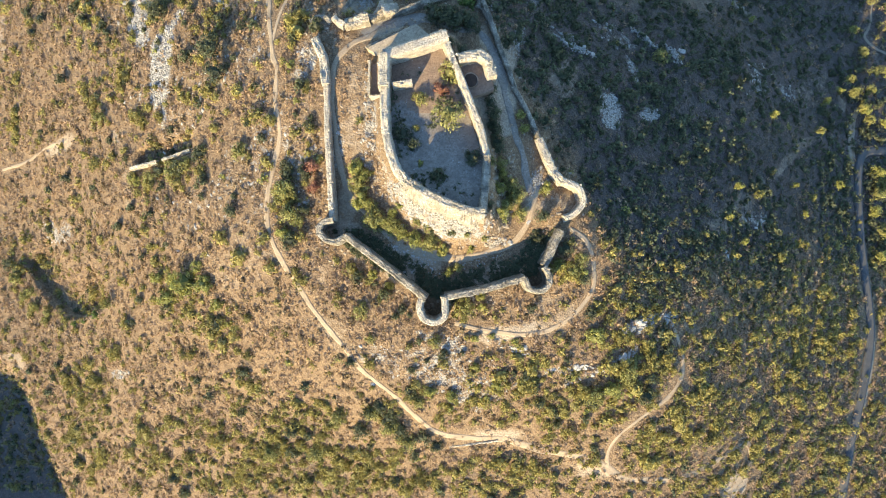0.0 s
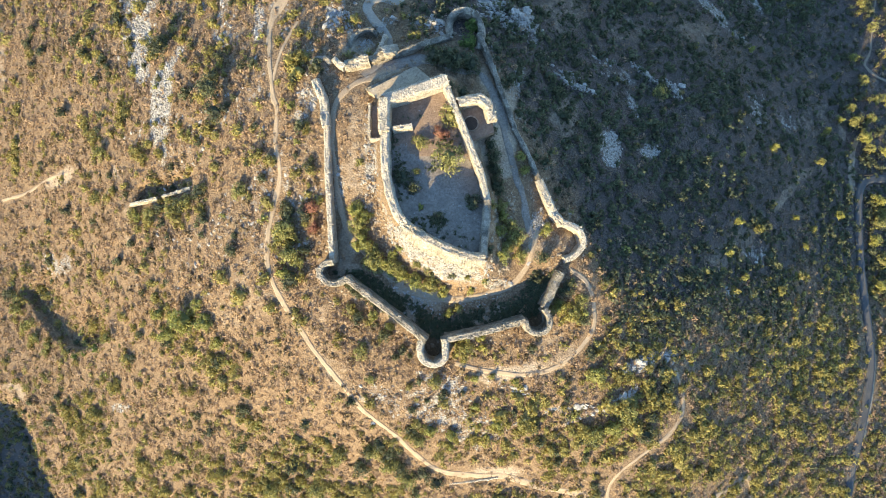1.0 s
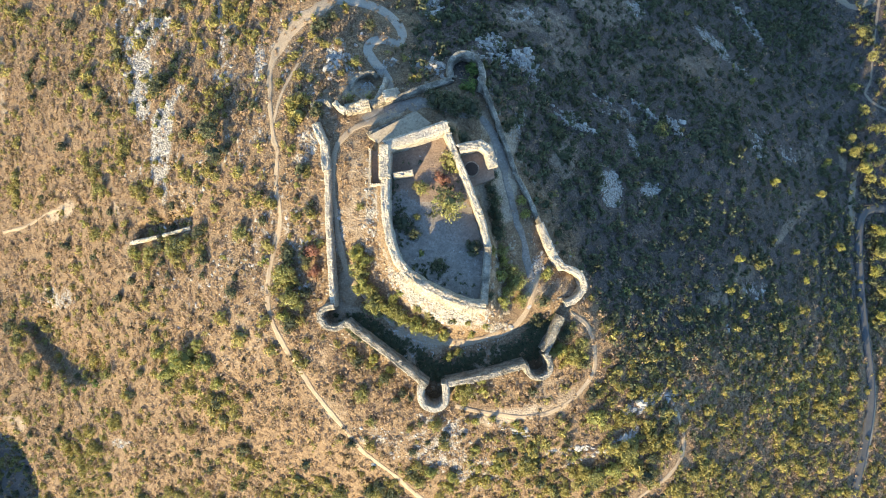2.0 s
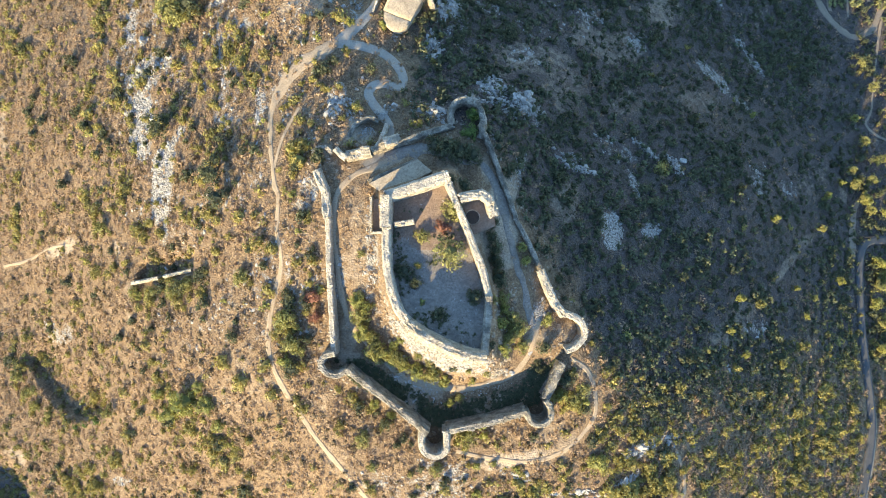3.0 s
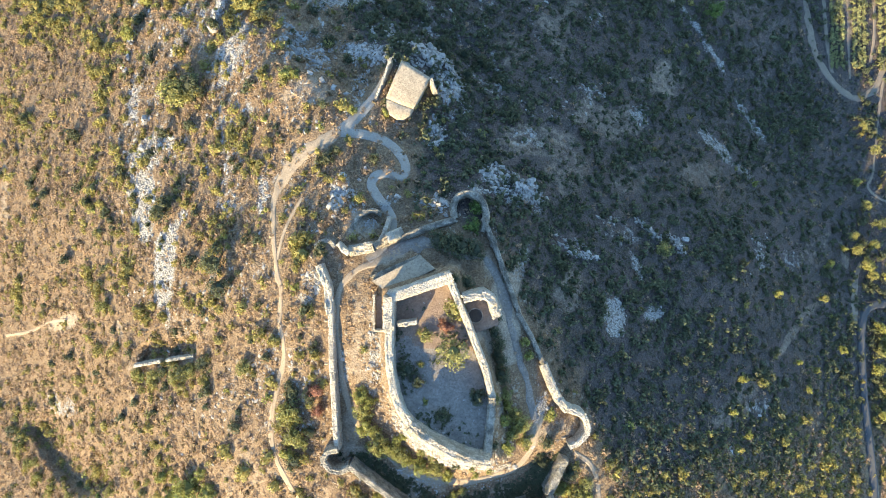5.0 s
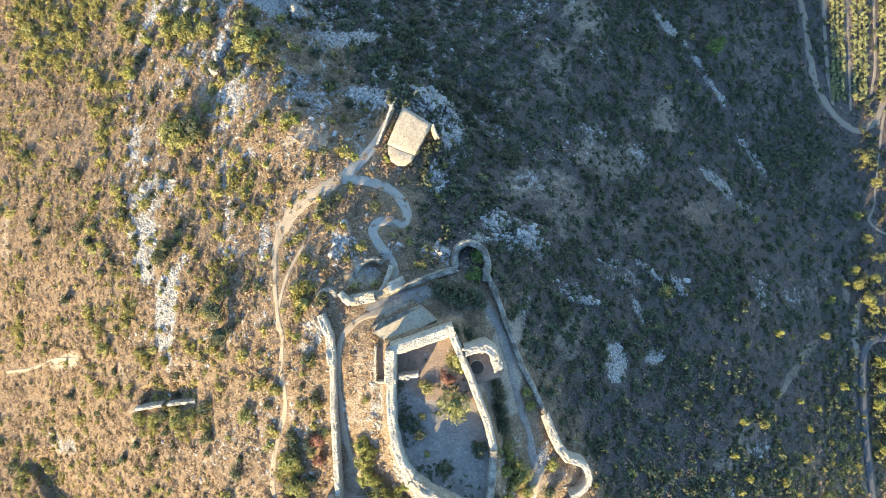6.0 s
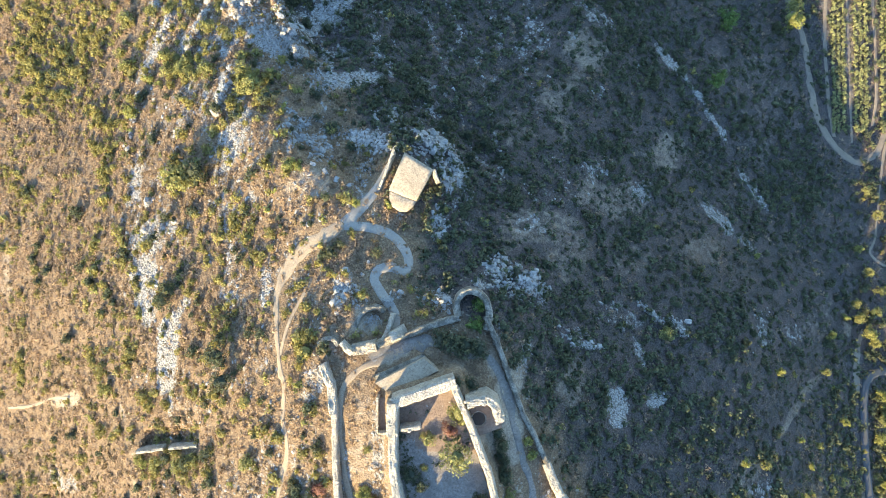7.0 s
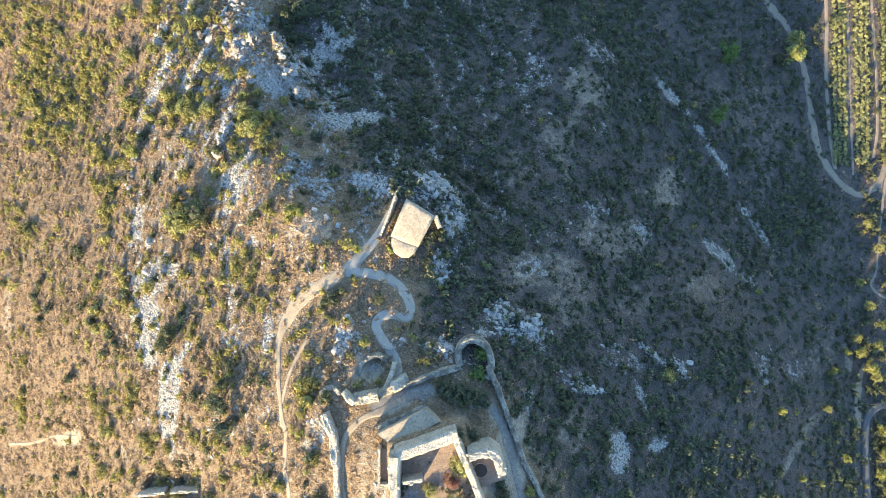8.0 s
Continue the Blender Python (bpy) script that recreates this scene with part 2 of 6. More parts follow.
# the keep's footing, and crags where the rock stands out: x, y, half length, half width, turn in degrees, height
KEEP_PLAN = [(-11.8, 37.5), (0.9, 41.2), (8.6, 17.6), (7.8, 6.4), (4.9, 6.4), (1.3, 7.6), (-4.4, 10.5), (-7.2, 12.4), (-9.0, 14.9), (-10.4, 18.3), (-11.4, 22.6), (-11.6, 30.8)]
CRAGS = [
    (-4.4, 91.3, 6.6, 3.9, -20, 1.8), (0.1, 82.0, 2.6, 7.2, 0, 1.6), (-18.4, 91.5, 9.5, 3.6, -12, 0.6), (-30.8, 90.4, 6.4, 2.8, -20, 0.5),
    (11.1, 61.4, 6.8, 3.0, -20, 1.5), (16.8, 58.2, 6.8, 2.5, -25, 1.2), (-11.9, 56.0, 3.6, 1.4, 20, 0.8), (-1.2, 55.5, 3.5, 2.1, 10, 1.2),
    (49.3, 50.1, 4.6, 1.1, -50, 1.4), (56.5, 46.7, 2.7, 1.6, -60, 1.2), (29.8, 44.6, 6.3, 0.9, -10, 1.3), (-54.1, 132.2, 5.2, 8.8, -25, 3.0),
    (-42.1, 124.4, 2.0, 10.8, 25, 4.5), (-65.3, 121.4, 1.5, 13.1, -18, 2.2), (-74.6, 125.7, 1.2, 13.5, -16, 1.8), (-54.3, 106.6, 1.2, 11.1, -16, 2.2),
]
CRAGS += [
    (-82.2, 96.7, 1.2, 10.2, -8, 1.4), (-74.0, 76.2, 1.1, 8.3, -5, 1.4), (-29.4, 133.0, 2.7, 6.0, -20, 0.8), (-3.7, 72.4, 3.1, 5.7, 10, 1.0),
    (42.3, -16.4, 5.5, 2.2, 15, 0.9), (36.1, -24.9, 9.2, 1.0, 25, 0.9), (0.6, 4.0, 6.7, 1.8, -25, 1.0), (-7.8, 9.0, 1.8, 4.5, 25, 0.9),
    (7.3, 2.2, 3.9, 1.6, 10, 0.9), (-14.7, 25.4, 1.1, 7.9, 0, 0.7), (-22.7, 57.1, 1.9, 4.8, -15, 1.0), (-77.8, 136.1, 1.8, 9.2, -15, 0.9),
]


def outline_distance(x, y, plan):
    """Metres outside a closed outline; negative inside."""
    best, inside = np.full(np.shape(x), 1e9), np.zeros(np.shape(x), bool)
    for (ax, ay), (bx, by) in zip(plan, plan[1:] + plan[:1]):
        ex, ey = bx - ax, by - ay
        u = np.clip(((x - ax) * ex + (y - ay) * ey) / (ex * ex + ey * ey), 0, 1)
        best = np.minimum(best, np.hypot(x - ax - u * ex, y - ay - u * ey))
        inside ^= ((ay > y) != (by > y)) & (x < ex * (y - ay) / (ey if ey else 1e-9) + ax)
    return np.where(inside, -best, best)


def rim_noise(x, y):
    return 1.7 * (fbm(x, y, 6, 4, 5) - 0.5)


def patch(x, y, spot, rim):
    """1 in the middle of an oval patch, 0 outside it, with a ragged rim."""
    px, py, a, b, turn = spot[:5]
    c, s = math.cos(radians(turn)), math.sin(radians(turn))
    u, v = (x - px) * c + (y - py) * s, -(x - px) * s + (y - py) * c
    return 1 - smooth(0.5, 1.15, np.hypot(u / a, v / b) + rim)


def land(x, y):
    """Height of the ground before its fine relief."""
    x, y = np.asarray(x, float), np.asarray(y, float)
    cx, cy = np.clip(x, -170, 175), np.clip(y, -95, 185)
    z = WEIGHTS[-3] + WEIGHTS[-2] * cx / 50 + WEIGHTS[-1] * cy / 50
    for (sx, sy, _), w in zip(SPOTS, WEIGHTS):
        d2 = ((cx - sx) ** 2 + (cy - sy) ** 2) / 2500
        z = z + w * 0.5 * d2 * np.log(np.maximum(d2, 1e-12))
    out = np.hypot(x - cx, y - cy)
    z = z + (-12 - z) * smooth(0, 260, out) + 45 * smooth(300, 1400, out) * fbm(x, y, 420, 3, 9)
    # an unseen hill added up-sun of the south-western ravine to shade it
    z = z + 88 * np.exp(-(((x + 205) / 62) ** 2 + ((y + 170) / 75) ** 2)) * smooth(-105, -150, y)
    z = z - 9 * smooth(-112, -122, x + 0.3 * (y + 45)) * smooth(-30, -44, y) * smooth(-200, -140, x)
    for line, drop in SCARPS:
        z = z + scarp(x, y, line, drop)
    # the sunken rooms behind the ruined field walls
    for px, py, a, b, deep in ((-68.6, 21.9, 3.6, 2.1, 1.7), (-60.2, 23.5, 4.0, 2.2, 1.7)):
        u, v = x - px - 0.15 * (y - py), y - py - 0.2 * (x - px)
        z = z - deep * (1 - smooth(0.75, 1.15, np.maximum(np.abs(u) / a, np.abs(v) / b)))
    # the knoll that carries the keep
    d = outline_distance(x, y, KEEP_PLAN)
    wide = 2.2 + 4.2 * smooth(16, 4, y)
    floor = 81.0 + 2.6 * smooth(26, 8, y)
    z = z + (floor - z) * (1 - smooth(0, 1, (d - 0.4) / wide))
    return z


# low scarps, their foot to the left of the line: the line and its drop
SCARPS = [
    ([(-38.5, 95.5), (-35.8, 90.2), (-33.4, 85.8), (-26.5, 84.8), (-24.3, 82.2), (-21.2, 79.2), (-18.5, 77.5)], 2.2),
    ([(-52.0, 137.0), (-46.4, 131.6), (-41.7, 127.8), (-38.0, 123.0), (-35.4, 117.2), (-34.0, 110.0)], 2.8),
    ([(-116.0, -3.0), (-112.0, -7.5), (-108.0, -11.8), (-102.5, -16.0), (-95.0, -18.4), (-87.0, -16.0), (-81.0, -12.0)], 2.7),
    ([(-16.0, 97.5), (-9.5, 94.2), (-3.0, 93.0), (1.8, 89.0), (3.0, 82.0)], 2.2),
]


def scarp(x, y, line, drop):
    """A step down beside a line, which fades at its ends and runs out downhill."""
    best, side, along, run = np.full(np.shape(x), 1e9), np.zeros(np.shape(x)), np.zeros(np.shape(x)), 0.0
    for (ax, ay), (bx, by) in zip(line[:-1], line[1:]):
        ex, ey = bx - ax, by - ay
        long = math.hypot(ex, ey)
        u = np.clip(((x - ax) * ex + (y - ay) * ey) / long ** 2, 0, 1)
        d = np.hypot(x - ax - u * ex, y - ay - u * ey)
        near = d < best
        best = np.where(near, d, best)
        side = np.where(near, np.sign(ex * (y - ay) - ey * (x - ax)) * d, side)
        along = np.where(near, run + u * long, along)
        run += long
    fade = smooth(0, 4, along) * smooth(run, run - 4, along)
    return -drop * fade * smooth(-0.3, 1.1, side) * smooth(15, 5, side)


def relief(x, y):
    """Fine relief: hummocks everywhere, ledges and blocks on the crags."""
    z = 0.5 * (fbm(x, y, 7, 3, 21) - 0.5) + 0.25 * (value_noise(x, y, 1.3, 33) - 0.5)
    rim = rim_noise(x, y)
    ledge = np.abs(value_noise(x + 0.4 * y, y - 0.3 * x, 3.1, 41) - 0.5) * 2
    block = np.abs(value_noise(x, y, 1.3, 43) - 0.5) * 2
    for c in CRAGS:
        m = patch(x, y, c, rim)
        z = z + c[5] * m * (0.9 * (1 - ledge) ** 2 + 0.55 * block)
    calm = 1 - 0.85 * (outline_distance(x, y, KEEP_PLAN) < 0.5)
    return z * calm


def grid_steps(lo, hi, step, out):
    core = np.arange(lo, hi + step / 2, step)
    side, gap = [], step
    while sum(side) < out:
        gap *= 1.22
        side.append(gap)
    far = np.cumsum(side)
    return np.concatenate([lo - far[::-1], core, hi + far])


GX, GY = grid_steps(-152, 158, 0.7, 2200), grid_steps(-78, 172, 0.7, 2200)
MX, MY = np.meshgrid(GX, GY)
GZ = land(MX, MY) + relief(MX, MY) * (1 - smooth(180, 400, np.hypot(MX, MY - 40)))


def ground(x, y):
    """Height of the finished ground."""
    x, y = np.asarray(x, float), np.asarray(y, float)
    i, j = np.clip(np.searchsorted(GX, x) - 1, 0, len(GX) - 2), np.clip(np.searchsorted(GY, y) - 1, 0, len(GY) - 2)
    u, v = (x - GX[i]) / (GX[i + 1] - GX[i]), (y - GY[j]) / (GY[j + 1] - GY[j])
    return (GZ[j, i] * (1 - u) + GZ[j, i + 1] * u) * (1 - v) + (GZ[j + 1, i] * (1 - u) + GZ[j + 1, i + 1] * u) * v


# ---- mesh helpers ----
def mesh_of(name, verts, tris, material, tint=None, flat=True):
    """A mesh from arrays of corners and triangles."""
    me = bpy.data.meshes.new(name)
    verts, tris = np.asarray(verts, np.float32), np.asarray(tris, np.int32)
    n = tris.shape[1]
    me.vertices.add(len(verts))
    me.vertices.foreach_set("co", verts.ravel())
    me.loops.add(tris.size)
    me.loops.foreach_set("vertex_index", tris.ravel())
    me.polygons.add(len(tris))
    me.polygons.foreach_set("loop_start", np.arange(0, tris.size, n, dtype=np.int32))
    me.polygons.foreach_set("use_smooth", np.full(len(tris), not flat))
    if tint is not None:
        me.attributes.new("tint", "FLOAT", "POINT").data.foreach_set("value", np.asarray(tint, np.float32))
    me.update(calc_edges=True)
    me.materials.append(material)
    return me


def part(name, data, material=None, parent=None, label=""):
    """Links a mesh, or a bmesh, as one object under a thing or a part."""
    if not isinstance(data, bpy.types.Mesh):
        me = bpy.data.meshes.new(name)
        data.to_mesh(me)
        data.free()
        me.materials.append(material)
        data = me
    ob = new(name, data)
    ob.parent = parent
    return tagged(ob, label)


def thing(name, label, category, group="", at=(0, 0, 0), turn=0, kind=""):
    ob = new(name)
    ob.matrix_world = pose(*at, 0, 0, turn)
    ob.empty_display_size = 0.3
    return tagged(ob, label, category, group, kind)


def resample(points, step, closed=False):
    """Points along a smooth line through the given ones."""
    pts = np.array(points, float)
    ext = np.vstack([2 * pts[0] - pts[1], pts, 2 * pts[-1] - pts[-2]])
    out = []
    for k in range(len(pts) - 1):
        p0, p1, p2, p3 = ext[k:k + 4]
        for u in np.linspace(0, 1, max(2, int(np.hypot(*(p2 - p1)[:2]) / step) + 1), endpoint=False):
            out.append(0.5 * (2 * p1 + (p2 - p0) * u + (2 * p0 - 5 * p1 + 4 * p2 - p3) * u * u + (3 * p1 - p0 - 3 * p2 + p3) * u ** 3))
    return np.array(out + [pts[-1]])


def straight(points, step):
    """Points along the straight legs of a line."""
    pts, out = np.array(points, float), []
    for a, b in zip(pts[:-1], pts[1:]):
        out += [a + (b - a) * u for u in np.linspace(0, 1, max(2, int(np.hypot(*(b - a)[:2]) / step) + 1), endpoint=False)]
    return np.array(out + [pts[-1]])


def sideways(line):
    d = np.gradient(line[:, :2], axis=0)
    d /= np.maximum(np.hypot(d[:, 0], d[:, 1]), 1e-6)[:, None]
    return np.column_stack([-d[:, 1], d[:, 0]])


def strip_faces(rows, cols):
    i, j = np.meshgrid(np.arange(rows - 1), np.arange(cols - 1), indexing="ij")
    a = (i * cols + j).ravel()
    return np.column_stack([a, a + 1, a + cols + 1, a + cols])


def ico(level=1):
    bm = bmesh.new()
    bmesh.ops.create_icosphere(bm, subdivisions=level, radius=1)
    bm.verts.ensure_lookup_table()
    v = np.array([p.co[:] for p in bm.verts])
    f = np.array([[p.index for p in g.verts] for g in bm.faces])
    bm.free()
    return v, f


ICO1, ICO2 = ico(1), ico(2)


# where something is built or trodden, so that nothing grows there: half-metre cells
TAKEN = np.zeros((520, 640), bool)


def mark(left, right, margin=0.1):
    for u in np.linspace(-margin, 1 + margin, 11):
        p = left[:, :2] + (right - left)[:, :2] * u
        i, j = ((p[:, 0] + 160) * 2).astype(int), ((p[:, 1] + 85) * 2).astype(int)
        ok = (i >= 0) & (i < 640) & (j >= 0) & (j < 520)
        TAKEN[j[ok], i[ok]] = True


def taken(x, y):
    i, j = np.clip(((x + 160) * 2).astype(int), 0, 639), np.clip(((y + 85) * 2).astype(int), 0, 519)
    return TAKEN[j, i]


def masonry(name, line, thick, material, ragged=0.5, foot=1.2, batter=0.15, seed=1, curved=False, base=None, splay=None):
    """A ruined wall along a line of (x, y, top height): uneven crest, rough faces, its foot in the ground."""
    line = (resample if curved else straight)(line, 0.45)
    side, n = sideways(line), len(line)
    s = np.concatenate([[0], np.cumsum(np.hypot(*np.diff(line[:, :2], axis=0).T))])
    across = np.array([1.0, 1.0, 1.0, 0.94, 0.6, 0.2, -0.2, -0.6, -0.94, -1.0, -1.0, -1.0, -1.0])
    share = np.array([0.0, 0.35, 0.7, 0.93, 1.0, 1.0, 1.0, 1.0, 0.93, 0.75, 0.5, 0.25, 0.0])
    verts = np.zeros((n, len(across), 3))
    low = np.full(n, base) if base is not None else None
    for c, (a, h) in enumerate(zip(across, share)):
        rough = (1.3 if splay and a < -0.95 else 0.2) * (value_noise(s, np.full(n, c * 3.7 + seed), 0.8, seed) - 0.5)
        half = thick / 2 + (1 - h) * (splay if splay and a < 0 else batter) + rough
        verts[:, c, 0], verts[:, c, 1] = line[:, 0] + side[:, 0] * a * half, line[:, 1] + side[:, 1] * a * half
        bottom = low if low is not None else ground(verts[:, c, 0], verts[:, c, 1]) - foot
        gap = ragged * (fbm(s, np.full(n, seed * 5.1 + c * 0.35), 3.0, 3, seed + 3) - 0.5) * 2 + 0.5 * ragged * (value_noise(s, np.full(n, c * 1.9), 0.9, seed + 8) - 0.5)
        top = np.maximum(line[:, 2] + gap, bottom + 0.3)
        verts[:, c, 2] = bottom + (top - bottom) * h
    mark(verts[:, 0], verts[:, -1])
    # single stones left lying along the crest
    g = np.random.default_rng(seed + 900)
    many = int(s[-1] * thick * (0.55 + 1.0 * ragged)) + 3
    pick, off = g.integers(0, n, many), g.uniform(-0.46, 0.46, many)
    lump = np.column_stack([line[pick, 0] + side[pick, 0] * off * thick, line[pick, 1] + side[pick, 1] * off * thick, verts[pick, 6, 2] + g.uniform(-0.14, 0.04, many)])
    dims = (0.12 + 0.24 * g.uniform(0, 1, (many, 1)) ** 2) * [1.3, 1.0, 0.5]
    blocks = (lump[:, None] + ICO1[0][None] * g.uniform(0.7, 1.15, (many, len(ICO1[0]), 1)) * dims[:, None]).reshape(-1, 3)
    w = len(across)
    faces = strip_faces(n, w)
    ends = [[k, k + 1, w - 2 - k, w - 1 - k] for k in range(w // 2 - 1)]
    ends = [e[::-1] for e in ends] + [[i + (n - 1) * w for i in e] for e in ends]
    quads = np.vstack([faces, ends])
    tris = np.vstack([quads[:, [0, 1, 2]], quads[:, [0, 2, 3]], (ICO1[1][None] + (np.arange(many) * len(ICO1[0]))[:, None, None]).reshape(-1, 3) + n * w])
    return mesh_of(name, np.vstack([verts.reshape(-1, 3), blocks]), tris, material)


def arc(cx, cy, r, a, b, top, steps=14):
    return [(cx + r * math.cos(radians(t)), cy + r * math.sin(radians(t)), top) for t in np.linspace(a, b, steps)]


def ribbon(name, line, width, material, lift=0.07, seed=3, label="", ragged=0.3, step=0.7, category="path", clear=0.4, level=False):
    """A worn track laid on the ground, its edges running out unevenly into it."""
    line = resample([(*p, width) if len(p) == 2 else p for p in line], step)
    side, n = sideways(line), len(line)
    s = np.arange(n) * step
    cols = np.array([-1.0, -0.8, -0.35, 0.0, 0.35, 0.8, 1.0])
    verts = np.zeros((n, len(cols), 3))
    for c, a in enumerate(cols):
        half = line[:, 2] / 2 * (0.9 + ragged * 2 * (fbm(s, np.full(n, 40.0 * (a > 0) + seed), 3.0, 3, seed) - 0.5))
        verts[:, c, 0], verts[:, c, 1] = line[:, 0] + side[:, 0] * a * half, line[:, 1] + side[:, 1] * a * half
        verts[:, c, 2] = ground(verts[:, c, 0], verts[:, c, 1]) + (lift if abs(a) < 0.9 else -0.12)
    if level:
        crown = verts[:, 1:-1, 2].max(1)
        crown = np.array([crown[max(0, k - 2):k + 3].max() for k in range(n)])
        verts[:, 1:-1, 2] = np.array([crown[max(0, k - 4):k + 5].mean() for k in range(n)])[:, None]
        verts[:, [0, -1], 2] = verts[:, [1, -2], 2] - 0.9
    mark(verts[:, 0], verts[:, -1], clear)
    me = mesh_of(name, verts.reshape(-1, 3), strip_faces(n, len(cols))[:, ::-1], material, flat=False)
    return tagged(new(name, me), label, category, kind="structure")


def leafy(seed, clumps, leaves, leaf, spread=0.34, tall=0.8, core=0.5, fine=False):
    """A crown of radius 1 over its base: clumps of single leaves round a dense middle painted dark as inner shade.
    Corners, triangles, tint.
    """
    r = np.random.default_rng(seed)
    th, up = r.uniform(0, 2 * np.pi, clumps), r.uniform(0.05, 1.0, clumps)
    rad = np.sqrt(1 - up * up * 0.85) * r.uniform(0.45, 0.85, clumps)
    mid = np.column_stack([rad * np.cos(th), rad * np.sin(th), up * tall * r.uniform(0.6, 1.0, clumps)])
    size = r.uniform(0.6, 1.25, clumps) * spread
    which = r.integers(0, clumps, leaves)
    out = r.normal(size=(leaves, 3))
    out[:, 2] = np.abs(out[:, 2]) * 0.9 - 0.15
    out /= np.linalg.norm(out, axis=1)[:, None]
    pos = mid[which] + out * size[which][:, None] * r.uniform(0.65, 1.1, (leaves, 1))
    pos[:, 2] = np.maximum(pos[:, 2], 0.03)
    nor = out + 0.45 * r.normal(size=(leaves, 3))
    nor /= np.linalg.norm(nor, axis=1)[:, None]
    a = np.cross(nor, r.normal(size=(leaves, 3)))
    a /= np.linalg.norm(a, axis=1)[:, None]
    b = np.cross(nor, a)
    k = leaf * r.uniform(0.6, 1.3, (leaves, 1))
    if fine:
        verts = np.stack([pos - a * k, pos + a * k * 0.8, pos + b * k], 1).reshape(-1, 3)
        tris = np.arange(leaves * 3).reshape(-1, 3)
    else:
        verts = np.stack([pos - a * k, pos + b * k * 0.55, pos + a * k, pos - b * k * 0.55], 1).reshape(-1, 3)
        i = np.arange(leaves) * 4
        tris = np.vstack([np.column_stack([i, i + 1, i + 2]), np.column_stack([i, i + 2, i + 3])])
    # leaf tint rises with height, light from above put into the colour
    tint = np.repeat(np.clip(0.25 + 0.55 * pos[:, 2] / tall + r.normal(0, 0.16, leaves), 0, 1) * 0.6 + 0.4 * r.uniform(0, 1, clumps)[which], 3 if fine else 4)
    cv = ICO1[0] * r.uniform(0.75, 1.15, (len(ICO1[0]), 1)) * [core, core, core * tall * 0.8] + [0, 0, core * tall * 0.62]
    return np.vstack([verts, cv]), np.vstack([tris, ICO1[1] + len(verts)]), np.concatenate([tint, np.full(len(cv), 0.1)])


def scatter(name, shapes, x, y, size, material, seed=0, sink=0.05, flatten=(0.8, 1.2), tints=(0, 1), aim=None):
    """Many copies of some shapes, joined into one mesh, standing on the ground."""
    r = np.random.default_rng(seed)
    n = len(x)
    which, turn = r.integers(0, len(shapes), n), r.uniform(0, 2 * np.pi, n)
    if aim is not None:
        turn = aim + r.normal(0, 0.55, n)
    z = ground(x, y) - sink * size
    tall, tone = r.uniform(*flatten, n), r.uniform(*tints, n)
    vs, ts, cs, base = [], [], [], 0
    for k, (v, t, c) in enumerate(shapes):
        m = np.nonzero(which == k)[0]
        if not len(m):
            continue
        co, si = np.cos(turn[m])[:, None], np.sin(turn[m])[:, None]
        px = (v[None, :, 0] * co - v[None, :, 1] * si) * size[m][:, None] + x[m][:, None]
        py = (v[None, :, 0] * si + v[None, :, 1] * co) * size[m][:, None] + y[m][:, None]
        pz = v[None, :, 2] * (size[m] * tall[m])[:, None] + z[m][:, None]
        vs.append(np.stack([px, py, pz], -1).reshape(-1, 3))
        ts.append((t[None] + (np.arange(len(m)) * len(v))[:, None, None]).reshape(-1, 3) + base)
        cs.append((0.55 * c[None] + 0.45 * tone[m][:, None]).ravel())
        base += len(m) * len(v)
    return new(name, mesh_of(name, np.vstack(vs), np.vstack(ts), material, np.clip(np.concatenate(cs), 0, 1)))


def stones(count, seed):
    """Angular stone shapes of radius about 1."""
    r, out = np.random.default_rng(seed), []
    for _ in range(count):
        v = ICO1[0] * r.uniform(0.62, 1.25, (len(ICO1[0]), 1)) * [r.uniform(0.8, 1.4), r.uniform(0.6, 1.0), r.uniform(0.45, 0.8)]
        out.append((v, ICO1[1], r.uniform(0, 1, len(v))))
    return out


# ---- ground ----
SCREES = [
    (2.4, 3.6, 7.1, 2.0, -15, 0.9), (-6.0, 7.9, 1.8, 6.1, 38, 0.75), (10.5, 1.1, 2.8, 1.6, 0, 0.6), (-35.4, 22.0, 9.6, 20.8, 0, 0.36),
    (-37.9, 79.4, 10.3, 8.6, 0, 0.2), (-21.7, 22.5, 1.6, 10.3, 0, 0.4), (-1.5, 56.1, 4.7, 1.4, -28, 0.85), (6.7, 58.5, 3.6, 1.4, -20, 0.8),
    (-23.0, 56.1, 1.9, 3.6, 20, 0.7), (-18.4, 57.9, 1.7, 1.7, 0, 0.5), (2.5, 84.6, 1.9, 6.6, 0, 0.7), 
    (-8.4, 83.8, 2.0, 3.8, 0, 0.5), (36.6, 32.9, 2.8, 5.7, 15, 1), (47.2, 31.0, 3.1, 2.6, 0, 0.9), (82.8, 43.5, 5.9, 4.7, 30, 0.5),
]
